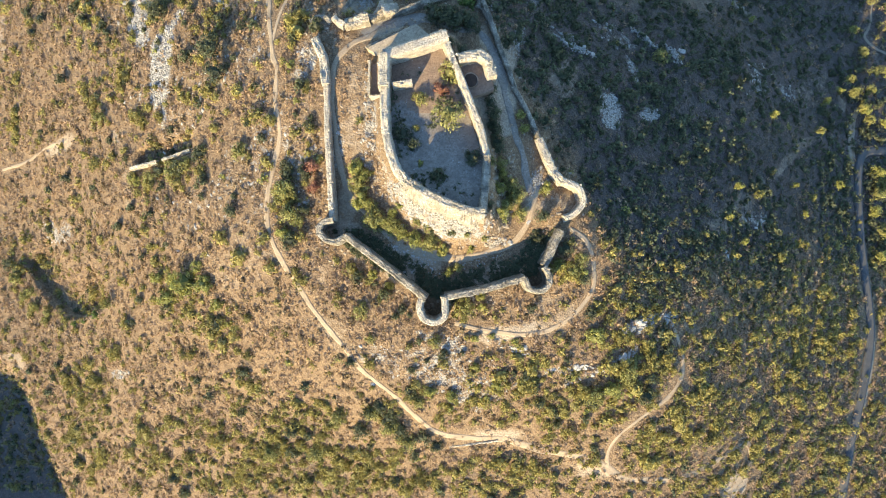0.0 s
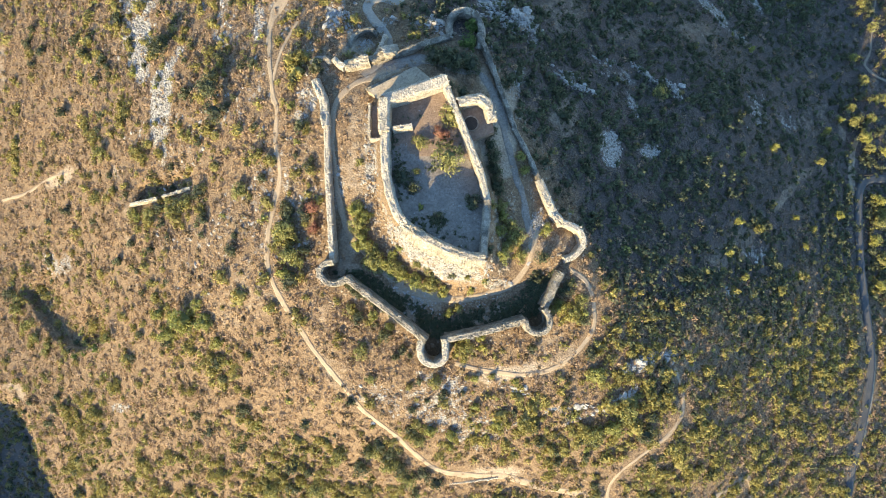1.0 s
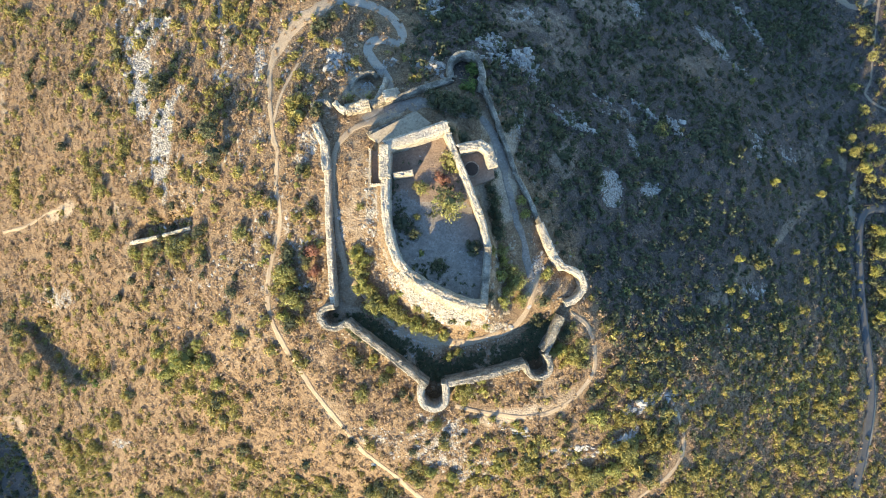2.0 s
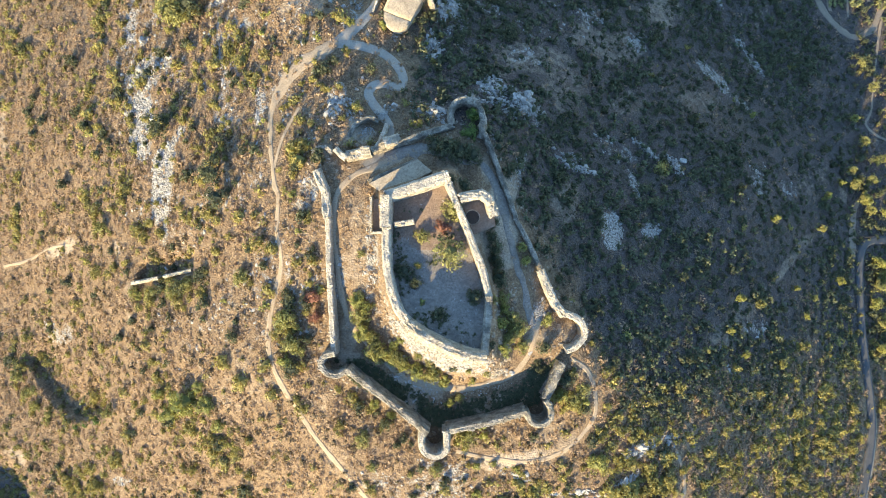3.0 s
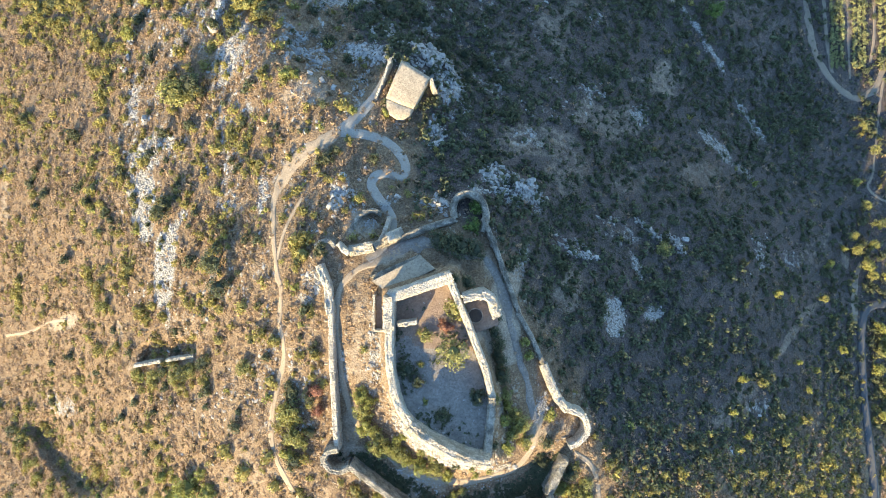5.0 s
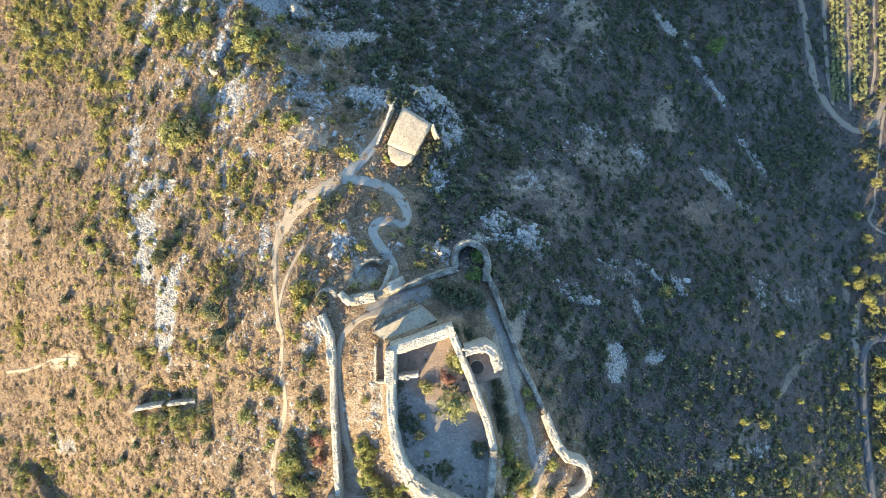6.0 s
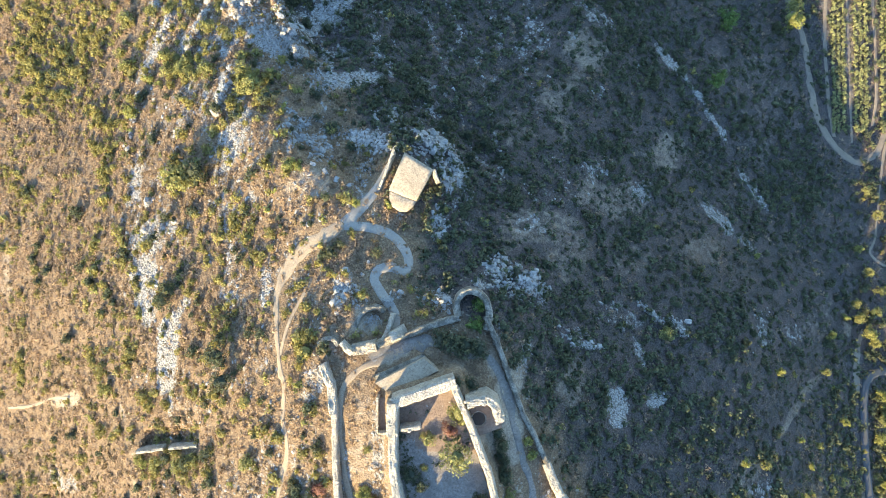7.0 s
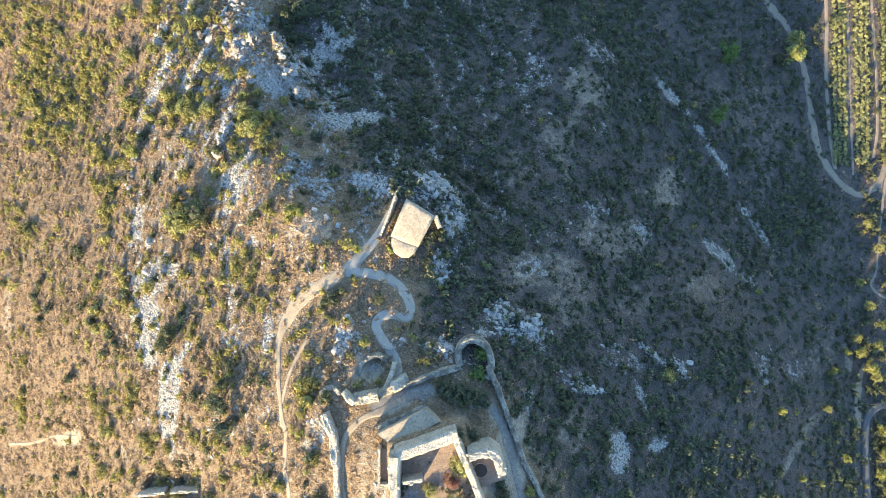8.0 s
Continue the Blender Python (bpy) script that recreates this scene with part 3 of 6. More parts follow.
SCREES += [
    (93.7, 42.4, 6.2, 4.6, 0, 0.34), (74.0, 75.5, 2.6, 8.0, 52, 0.75), (83.0, 68.0, 2.0, 5.5, 40, 0.6), (77.8, 102.8, 1.9, 7.5, 38, 1),
    (51.2, 81.7, 3.6, 3.0, 30, 0.6), (38.3, 87.1, 5.8, 4.4, 0, 0.45), (18.1, 71.7, 5.3, 2.6, 0, 0.45), (44.5, 41.5, 1.3, 4.6, 15, 0.7),
    (66.6, 119.8, 1.9, 9.0, 36, 1), (72.6, 110.8, 1.7, 6.0, 32, 1), (90.0, 82.2, 1.6, 9.0, 36, 0.7), (83.6, 46.2, 5.4, 5.1, 0, 0.45), (-30.5, 129.2, 5.3, 8.8, -10, 0.85), (-24.0, 108.2, 8.3, 3.1, 10, 0.85),
    (-8.8, 132.0, 4.6, 3.1, 0, 0.5), (25.8, 125.0, 8.7, 6.3, 10, 0.45), (43.9, 132.6, 8.2, 3.3, -30, 0.5), (40.7, 108.7, 6.2, 4.6, 0, 0.4),
]
SCREES += [
    (8.0, 117.1, 1.5, 4.5, -10, 0.5), (-74.3, 124.0, 2.8, 14.1, -22, 0.85), (-51.6, 89.5, 4.3, 9.9, -8, 1.0), (-73.4, 70.7, 7.8, 7.8, 0, 0.95),
    (-78.5, 81.9, 3.5, 10.5, -5, 0.95), (-74.3, 58.5, 2.9, 10.1, 0, 0.85), (-63.9, 41.9, 3.8, 12.2, -8, 1.2), (-64.0, 30.8, 2.6, 5.2, 0, 0.9),
    (-40.0, 59.0, 1.7, 6.6, 0, 0.9), (-49.4, 55.5, 4.4, 1.7, 0, 0.7), (-54.7, 106.4, 3.7, 11.1, -25, 0.7), (-65.6, 100.0, 2.6, 11.4, -20, 0.6),
    (-64.1, 113.5, 2.7, 11.6, -20, 0.7), (-49.9, 135.4, 4.0, 6.0, 0, 0.8), (-62.1, 67.6, 1.8, 5.4, 0, 0.5), (-101.6, 3.1, 5.2, 5.2, 0, 0.65),
]
SCREES += [
    (-81.1, -31.2, 3.4, 1.3, 0, 0.7), (-72.0, 57.4, 3.3, 9.1, 0, 1.2), (-28.3, 38.4, 2.2, 6.3, 0, 0.7), (-11.2, -23.8, 10.8, 3.0, -20, 0.42),
    (-2.8, -18.8, 4.7, 2.4, 0, 0.5), (5.5, -23.9, 7.2, 2.4, 0, 0.35), (42.8, -16.0, 6.3, 1.9, 15, 0.95), (49.3, -14.8, 3.0, 1.7, 0, 0.8),
    (34.8, -25.2, 9.7, 0.9, 25, 0.75), (26.1, -25.9, 4.8, 1.1, 0, 0.7), (69.0, -2.5, 5.4, 4.0, 0, 0.3), (77.3, 7.1, 5.6, 3.5, 0, 0.45),
    (15.8, 43.4, 2.4, 4.7, -15, 0.6), (19.3, 13.1, 2.9, 4.0, -25, 0.8), (1.7, 5.5, 7.6, 2.2, -28, 0.9), (-10.6, 12.6, 1.6, 7.9, 15, 0.6),
]
SCREES += [
    (-14.9, 25.7, 2.0, 12.4, 0, 0.4), (-5.7, -3.4, 4.1, 2.9, -20, 0.5), (9.7, 47.8, 1.4, 3.5, -20, 0.6), (38.5, 52.2, 8.0, 4.7, -20, 0.4),
    (27.9, 79.0, 8.3, 4.1, 0, 0.25), (-15.7, 98.7, 5.3, 3.3, 0, 0.55), (-29.5, 116.0, 5.7, 3.6, 0, 0.6), (-26.8, 39.6, 3.4, 7.0, 0, 0.75),
]
SCREES += [
    (-75.0, 124.5, 3.4, 8.5, -36, 1.2), (-78.0, 116.5, 2.8, 6.5, -36, 1.1), (-56.0, 116.5, 2.6, 7.0, -8, 1.1), (-55.5, 106.5, 2.2, 6.0, -8, 1.1), (-52.5, 127.5, 6.0, 5.0, -30, 0.9), (-45.0, 119.0, 8.5, 5.0, -45, 1.1),
    (0.0, -24.0, 9.0, 6.0, 0, 0.62), (6.5, -31.0, 7.0, 4.0, 0, 0.5), (-68.0, 119.0, 3.2, 5.0, -20, 1.0), (-60.0, 104.0, 2.0, 6.0, -10, 1.0), (-4.0, 8.2, 9.0, 2.6, -38, 1.3), (4.6, 4.6, 6.0, 2.6, -8, 1.3),
    (-63.5, 126.0, 1.8, 9.0, -12, 0.9), (-71.0, 143.0, 2.4, 9.0, -12, 1.0),
]
BARES = [
    (-29.0, 79.6, 7.5, 4.2, -25, 0.7), (90.3, 23.0, 8.5, 1.3, 40, 0.55), (100.5, 29.6, 6.0, 1.6, 20, 0.5),
    (0.4, 44.6, 12.6, 4.1, 0, 0.4), (10.8, 32.5, 3.2, 12.5, -20, 0.9), (8.4, 42.9, 2.8, 4.6, 0, 0.6), (-17.0, 50.0, 2.8, 2.3, 0, 1),
    (-10.1, -2.3, 12.8, 3.5, -35, 0.9), (7.4, -5.9, 8.2, 2.1, 12, 0.8), (-20.6, 4.7, 4.7, 3.5, 0, 0.8), (-11.1, 45.8, 8.1, 3.2, 15, 1),
    (10.7, 37.1, 2.5, 6.9, -25, 0.9), (12.9, 25.7, 2.3, 8.0, -15, 0.8), (-5.4, -1.0, 7.0, 4.1, -30, 0.9), (-19.3, 9.4, 3.5, 4.6, 0, 0.7),
    (18.7, 8.5, 3.4, 3.4, 0, 0.7), (25.3, 9.4, 2.6, 2.3, 0, 0.8), (-0.4, 23.2, 9.4, 15.4, 0, 1), (-17.6, 30.0, 3.2, 11.0, 0, 0.55), (-29.0, 31.0, 3.6, 13.0, 0, 0.4),
]
BARES += [
    (13.8, -17.7, 8.3, 1.7, 8, 0.9), (23.2, -14.1, 7.1, 4.7, 20, 0.5), (-22.0, -19.0, 4.8, 7.2, 30, 0.4), (-26.4, -7.0, 3.5, 7.1, 20, 0.35),
    (-49.4, 12.4, 6.1, 4.9, 0, 0.35), (9.7, -42.0, 8.9, 2.3, 0, 0.9), (33.0, -50.2, 5.8, 2.1, -10, 0.9), (73.2, -59.5, 5.7, 3.7, 0, 1),
    (-100.7, 25.9, 8.8, 2.1, 15, 0.8), (-78.9, 27.4, 1.9, 4.1, 20, 0.7), (-74.9, 14.9, 1.6, 9.4, 0, 0.5), (-118.1, -31.2, 4.7, 3.1, -20, 0.7),
    (-122.0, 62.2, 3.1, 9.4, 0, 0.6), (-82.8, 48.5, 13.8, 8.3, 0, 0.25), (-29.7, 76.2, 8.7, 8.7, 0, 0.3), (-18.8, 51.6, 2.9, 3.5, 0, 0.9),
]
BARES += [
    (17.3, 72.2, 10.5, 6.6, 0, 0.48), (29.1, 106.4, 13.6, 12.1, 0, 0.5), (40.7, 79.1, 10.1, 7.2, 0, 0.48), (45.7, 64.9, 8.5, 5.0, 0, 0.4),
    (40.1, 120.4, 14.2, 7.9, -20, 0.58), (17.6, 96.3, 7.2, 8.6, 0, 0.4), (60.0, 93.4, 9.4, 6.3, 30, 0.52), (66.4, 67.2, 9.0, 6.0, 30, 0.4),
    (30.0, 66.6, 8.1, 8.1, 0, 0.4), (26.5, 38.2, 4.9, 7.4, 0, 0.5), (102.8, 44.3, 11.2, 6.4, 30, 0.34), (71.5, 10.5, 10.9, 5.5, 30, 0.5),
    (117.0, 43.0, 3.3, 6.6, 0, 0.6), (131.3, 66.2, 5.2, 12.2, 0, 0.3), (127.2, 128.5, 7.2, 27.1, 0, 0.5), (-24.5, 46.0, 1.6, 7.0, 0, 0.5),
]
BARES += [
    (-9.9, 68.8, 3.7, 2.5, 0, 0.2), (-42.7, -1.1, 7.2, 10.9, 0, 0.4), (-30.9, 22.3, 3.0, 12.9, 0, 0.35), (91.0, 112.0, 20.4, 25.5, 0, 0.3),
    (55.9, -18.9, 2.5, 7.6, 0, 0.4), (35.7, -51.6, 7.8, 1.6, 0, 0.6),
]


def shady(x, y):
    """1 on the shaded eastern and northern slopes behind the crest."""
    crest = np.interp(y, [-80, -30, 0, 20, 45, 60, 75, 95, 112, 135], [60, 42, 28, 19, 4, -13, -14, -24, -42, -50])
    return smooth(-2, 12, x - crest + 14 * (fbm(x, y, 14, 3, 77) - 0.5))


def cover(x, y):
    """How rocky, how green (darkened with the shaded slopes) and how bare the ground is."""
    rock, bare, rim = np.zeros(np.shape(x)), np.zeros(np.shape(x)), rim_noise(x, y)
    broken = 0.4 + 0.95 * value_noise(x, y, 2.2, 47)
    for c in CRAGS:
        rock = np.maximum(rock, patch(x, y, c, rim) * broken * 0.72)
    for c in SCREES:
        rock = np.maximum(rock, patch(x, y, c, rim) * c[5])
    # thin beds of limestone that break through the northern and western slopes
    beds = 1 - np.abs(fbm(x + 0.28 * y, 0.22 * y - 0.06 * x, 7, 3, 61) - 0.5) * 9
    zone = smooth(-14, -26, x) * smooth(-92, -74, x) * smooth(34, 62, y) + 0.8 * smooth(60, 80, y) * smooth(-40, -20, x) * smooth(40, 14, x)
    rock = np.maximum(rock, np.clip(beds, 0, 1) * np.clip(zone, 0, 1) * (0.6 - 0.3 * patch(x, y, (-32, 78, 12, 9, 0), 0)))
    rock = np.maximum(rock, 0.3 * smooth(-20, -32, x) * smooth(-100, -70, x) * smooth(-20, 20, y) * smooth(0.45, 0.6, fbm(x, y, 9, 3, 65)))
    for c in BARES:
        bare = np.maximum(bare, patch(x, y, c, rim) * c[5])
    east = shady(x, y)
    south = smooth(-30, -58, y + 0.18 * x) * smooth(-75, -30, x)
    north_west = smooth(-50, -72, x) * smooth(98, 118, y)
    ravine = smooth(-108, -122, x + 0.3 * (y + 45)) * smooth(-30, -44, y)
    # the dark undergrowth colour follows the shaded slopes and the ravine
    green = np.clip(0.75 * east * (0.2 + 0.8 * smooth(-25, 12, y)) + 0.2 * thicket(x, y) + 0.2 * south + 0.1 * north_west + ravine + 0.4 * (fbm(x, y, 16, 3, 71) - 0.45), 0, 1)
    return rock, green, bare


GREENS = [
    (18.1, -34.6, 7.5, 7.5, 0, 0.9), (21.2, -25.2, 6.0, 3.6, 0, 0.8), (27.8, -31.8, 8.6, 7.4, 0, 0.9), (-24.6, -52.1, 21.4, 8.0, 0, 1),
    (-61.2, -54.8, 12.7, 5.6, 0, 0.8), (2.1, -54.2, 15.9, 4.8, 0, 1), (14.0, -24.5, 4.8, 2.9, 0, 0.8), (-95.7, -51.2, 12.1, 9.1, 0, 0.6),
    (-46.2, -55.2, 19.4, 6.9, 0, 1), (-11.2, -54.7, 18.7, 5.3, 0, 1), (-29.6, -46.2, 11.9, 5.3, 0, 1), (11.6, -26.5, 7.3, 2.4, 0, 0.8),
    (2.0, -36.0, 6.2, 3.1, 0, 0.8), (27.0, -37.4, 8.8, 6.3, 0, 0.9), (12.6, -52.4, 15.8, 4.6, 0, 0.9), (42.6, -24.5, 7.4, 6.1, 0, 1),
]
GREENS += [
    (26.0, -24.0, 4.8, 2.4, 0, 0.7), (-59.1, -10.2, 7.1, 7.1, 0, 0.9), (-50.2, -19.0, 5.1, 7.0, 20, 0.8), (-79.1, 45.2, 4.1, 10.2, 5, 0.7),
    (-55.0, 36.5, 4.5, 5.6, 0, 0.6), (-112.4, -4.5, 8.5, 4.3, 0, 0.7), (-92.0, -14.4, 8.7, 4.1, 10, 0.6), (-116.8, 38.6, 2.8, 10.8, 0, 0.7),
    (-40.7, -45.4, 14.7, 10.7, 20, 0.9), (-19.1, -50.3, 15.9, 7.3, 0, 0.95), (-32.8, 11.3, 2.6, 7.1, 0, 0.9), (-56.7, 17.8, 5.0, 2.8, 0, 0.7),
    (-70.5, 14.6, 3.3, 3.3, 0, 0.6), (-7.9, -33.1, 6.2, 3.2, 20, 0.7), (14.2, -30.5, 13.5, 4.2, 10, 0.8), (37.8, -30.7, 11.7, 7.4, 10, 1),
]
GREENS += [
    (21.8, -53.6, 14.4, 5.2, 0, 0.7), (6.6, -13.4, 5.9, 1.9, 15, 0.7), (-14.5, -6.9, 7.0, 1.4, -38, 0.6), (-93.5, -38.2, 8.9, 8.9, 0, 0.65),
    (-62.9, -44.2, 8.3, 5.5, 0, 0.55), (-47.4, -31.1, 5.2, 3.9, 0, 0.6), (-82.4, -25.3, 7.1, 4.2, 0, 0.5), (-28.9, -38.5, 7.7, 5.2, 0, 0.8),
    (-76.7, -50.2, 8.6, 8.6, 0, 0.4), (47.0, -44.8, 9.0, 6.4, 0, 0.6), (61.2, -39.3, 10.5, 7.9, 0, 0.6), (33.3, -19.2, 6.0, 3.0, 0, 0.8),
    (26.3, -2.2, 3.5, 5.8, 0, 0.8), (-111.1, 123.2, 19.4, 19.4, 0, 1), (-122.5, 144.5, 15.0, 10.0, 0, 0.8), (-70.3, 133.4, 6.8, 9.0, 0, 0.8),
]
GREENS += [
    (-67.2, 112.2, 6.5, 6.5, 0, 0.8), (-47.1, 103.2, 6.8, 6.1, 0, 0.9), (-88.6, 89.4, 3.8, 11.8, 0, 0.7), (-77.9, 65.1, 5.0, 8.3, 0, 0.7),
    (-55.7, 65.8, 4.7, 3.4, 0, 0.5), (-47.4, 72.3, 5.8, 5.1, 0, 0.5), (-31.2, 55.8, 2.2, 7.2, 0, 0.8), (-30.7, 46.8, 1.9, 5.9, 0, 0.8),
    (-63.9, 85.7, 5.5, 4.9, 0, 0.7), (-67.5, 56.3, 3.2, 5.3, 0, 0.6), (-94.6, 97.3, 3.0, 9.1, 0, 0.6), (-26.0, 63.5, 2.7, 4.8, 30, 0.7),
    (-89.5, 59.1, 3.6, 12.8, 0, 0.5), (-118.7, 82.5, 4.7, 4.7, 0, 0.3), (-49.8, 51.2, 3.7, 7.5, 0, 0.5), (-28.0, 26.8, 1.6, 9.3, 0, 0.6),
]
GREENS += [
    (-14.6, 8.4, 3.5, 5.8, 30, 0.8), (11.7, 12.1, 3.4, 2.7, 0, 0.7),
]


def thicket(x, y):
    """1 where shrubs stand close together."""
    total, rim = np.zeros(np.shape(x)), 0.45 * rim_noise(x, y)
    for c in GREENS:
        total = np.maximum(total, patch(x, y, c, rim) * c[5])
    return total


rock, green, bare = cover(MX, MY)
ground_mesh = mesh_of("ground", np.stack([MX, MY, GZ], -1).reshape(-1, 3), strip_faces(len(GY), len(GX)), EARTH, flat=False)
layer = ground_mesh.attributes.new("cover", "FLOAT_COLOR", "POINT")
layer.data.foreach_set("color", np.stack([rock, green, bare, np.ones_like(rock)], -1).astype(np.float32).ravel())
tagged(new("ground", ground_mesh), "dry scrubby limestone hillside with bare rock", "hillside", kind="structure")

# ---- paths, road, vineyard tracks ----
ribbon("path_1", [(-23.0, 71.3, 3.4), (-27.4, 68.3, 3.8), (-32.4, 65.2, 3.4), (-35.7, 60.9, 3.0), (-37.3, 56.7, 1.8), (-37.0, 50.9, 1.3), (-36.3, 45.3, 1.3), (-35.6, 40.1, 1.5), (-34.7, 37.8, 1.3), (-34.9, 30.6, 1.2), (-34.0, 24.2, 1.3), (-35.5, 17.3, 1.4), (-36.7, 11.4, 1.3), (-36.9, 5.5, 1.4), (-35.1, 0.1, 1.4), (-31.7, -5.8, 1.4), (-27.2, -13.0, 1.4), (-22.3, -19.3, 1.3), (-17.2, -25.9, 1.2), (-14.1, -28.8, 1.2), (-10.0, -32.5, 1.3), (-5.8, -37.4, 1.4), (-1.1, -41.2, 1.6), (5.9, -42.7, 1.8), (13.6, -43.2, 2.0)], 1.4, PATH, seed=3, label="narrow sandy footpath worn along the hillside", ragged=0.5)
ribbon("path_2", [(13.6, -42.9, 2.0), (20.0, -45.2, 2.2), (27.7, -46.7, 1.8), (33.5, -48.2, 2.8), (37.0, -49.9, 3.4), (42.4, -52.8, 2.2), (52.5, -54.2, 1.8), (60.1, -53.6, 1.8), (66.0, -51.4, 1.8), (71.0, -49.2, 1.8), (76.2, -48.6, 2.2), (77.9, -53.3, 2.2), (74.6, -58.0, 3.0), (72.4, -62.7, 4.6)], 2, PATH, seed=5, label="broad pale dirt track below the castle", ragged=0.6, clear=2.0)
ribbon("path_3", [(37.6, -50.4, 1.4), (37.3, -46.0, 0.9), (39.4, -41.7, 0.7), (44.7, -37.1, 1.0), (50.4, -32.7, 1.2), (53.2, -28.3, 1.2), (53.4, -24.4, 1.0), (52.1, -19.9, 0.9), (51.0, -17.4, 0.8)], 1.1, PATH, seed=7, label="thin dirt footpath looping round a knoll", clear=1.0)
ribbon("path_4", [(25.9, 4.2), (29.2, 1.9), (31.1, -2.8), (31.4, -7.9), (28.4, -12.7), (23.9, -16.3), (17.3, -18.0), (9.0, -17.1), (2.5, -15.5)], 1.2, PATH, seed=9, label="faint footpath outside the castle wall", clear=0.8)
ribbon("path_5", [(-9.7, 45.5, 2.6), (-14.8, 43.3, 2.2), (-19.7, 40.8, 1.6), (-22.0, 36.7, 1.4), (-22.4, 29.9, 1.3), (-21.8, 24.2, 1.2), (-21.2, 18.0, 1.5), (-19.2, 11.7, 1.8), (-14.9, 6.5, 2.2), (-9.7, 1.9, 2.4), (-4.5, -0.7, 2.4), (1.9, -2.0, 1.8), (8.8, -1.0, 1.5), (14.4, 1.3, 1.4), (17.1, 4.7, 1.4), (18.3, 9.1, 1.3), (19.3, 12.2, 1.5)], 1.4, PATH, seed=11, label="grey footpath inside the castle ring wall", ragged=0.55)
ribbon("path_6", [(-12.1, 45.2, 4.4), (-5.4, 47.2, 4.0), (-1.4, 46.6, 2.4), (3.2, 44.5, 1.4), (7.3, 44.1, 1.6), (9.8, 40.6, 2.4), (11.8, 35.4, 2.2), (12.9, 30.2, 2.0), (14.3, 24.5, 1.8), (16.3, 17.7, 2.0), (17.5, 11.4, 1.6)], 2.4, FLOOR, seed=13, label="grey stony way along the eastern ring wall", ragged=0.8)
ribbon("path_7", [(-22.9, 71.1), (-18.1, 70.8), (-13.1, 69.2), (-9.9, 66.0), (-8.9, 63.0), (-10.0, 61.3), (-12.6, 62.1), (-15.2, 61.6), (-16.2, 59.6), (-14.8, 57.0), (-12.8, 54.4), (-11.4, 51.4), (-12.8, 47.3), (-16.1, 43.5)], 2.5, GREY_PATH, seed=15, label="pale gravel path bending up to the gate", ragged=0.1)
ribbon("path_8", [(-22.7, 71.3, 3.4), (-19.7, 74.7, 3.0), (-16.9, 78.2, 2.5), (-15.4, 80.9, 1.9), (-13.7, 84.7, 1.4)], 1.9, GREY_PATH, seed=17, label="pale gravel path beside the chapel", ragged=0.1)
ribbon("path_9", [(-30.8, 56.8), (-33.1, 52.7), (-34.6, 48.6), (-35.7, 43.7)], 0.9, PATH, seed=19, label="small branch of a dirt footpath")
ribbon("path_10", [(-122.2, 22.0), (-113.4, 23.4), (-104.1, 26.8), (-96.0, 28.0)], 0.9, PATH, seed=21, label="eroded tan trail on the western slope", ragged=0.6)
ribbon("road", [(148.3, 30.0), (133.3, 29.4), (127.0, 29.1), (123.0, 27.0), (120.8, 21.5), (120.1, 9.0), (120.6, -5.4), (121.2, -14.9), (121.4, -21.5), (120.4, -28.6), (118.3, -36.3), (115.9, -43.9), (113.3, -53.1), (110.8, -69.4)], 3.0, ASPHALT, seed=23, label="narrow grey asphalt lane in the valley", ragged=0.05, category='road', lift=0.1, clear=0.6, level=True)
ribbon("road_verge", [(119.4, 24.0, 1.5), (119.4, 29.0, 3.6), (119.8, 33.5, 4.0), (121.4, 38.0, 2.4), (123.6, 42.0, 1.2)], 1.6, TRACK_SOIL, seed=25, label="dusty pull-in at the bend of the lane", ragged=0.4)
ribbon("track_5", [(138.6, 100.5), (137.0, 94.0), (134.6, 82.7), (131.6, 69.6), (129.2, 64.6), (134.9, 60.6), (146.0, 58.0)], 1.0, TRACK_SOIL, seed=35, label="dirt track along the foot of the slope", ragged=0.5)
ribbon("road_shoulder", [(123.2, -19.0), (122.6, -28.0), (120.4, -37.0), (118.0, -44.5)], 1.0, PATH, seed=26, label="stony shoulder of the lane")
ribbon("track_1", [(95.0, 165.0), (100.8, 155.8), (107.0, 148.6), (112.2, 136.5), (113.8, 121.8), (115.0, 108.0), (120.5, 98.2), (127.1, 93.3), (134.4, 95.7), (139.6, 104.6)], 2.7, TRACK_SOIL, seed=27, label="dirt track round the vineyard edge", ragged=0.6)
ribbon("track_2", [(121.2, 167.4), (121.4, 148.9), (120.2, 130.3), (119.8, 113.7), (120.6, 101.0)], 1.6, TRACK_SOIL, seed=29, label="sandy headland strip between vine rows")
ribbon("track_3", [(128.3, 167.6), (128.4, 149.0), (128.0, 130.4), (127.5, 113.8), (126.6, 99.3)], 1.0, TRACK_SOIL, seed=31, label="sandy strip between vine rows")
ribbon("track_4", [(135.7, 167.6), (136.5, 149.0), (136.8, 130.5), (136.4, 115.8), (134.4, 104.9)], 1.2, TRACK_SOIL, seed=33, label="sandy strip between vine rows")


# ---- the castle ----
def curtain(label, line, thick, material=OLD_MASONRY, ragged=0.35, seed=1, curved=False, name="curtain_wall", group="curtain walls"):
    t = thing(name, label, "castle wall", group, (line[0][0], line[0][1], float(ground(line[0][0], line[0][1]))))
    ob = part("wall", masonry("wall", line, thick, material, ragged, seed=seed, curved=curved), parent=t)
    ob.matrix_parent_inverse = t.matrix_world.inverted()
    return t


def tower(label, line, thick, seed, material=OLD_MASONRY, ragged=0.3):
    return curtain(label, line, thick, material, ragged, seed, True, "tower", "wall towers")


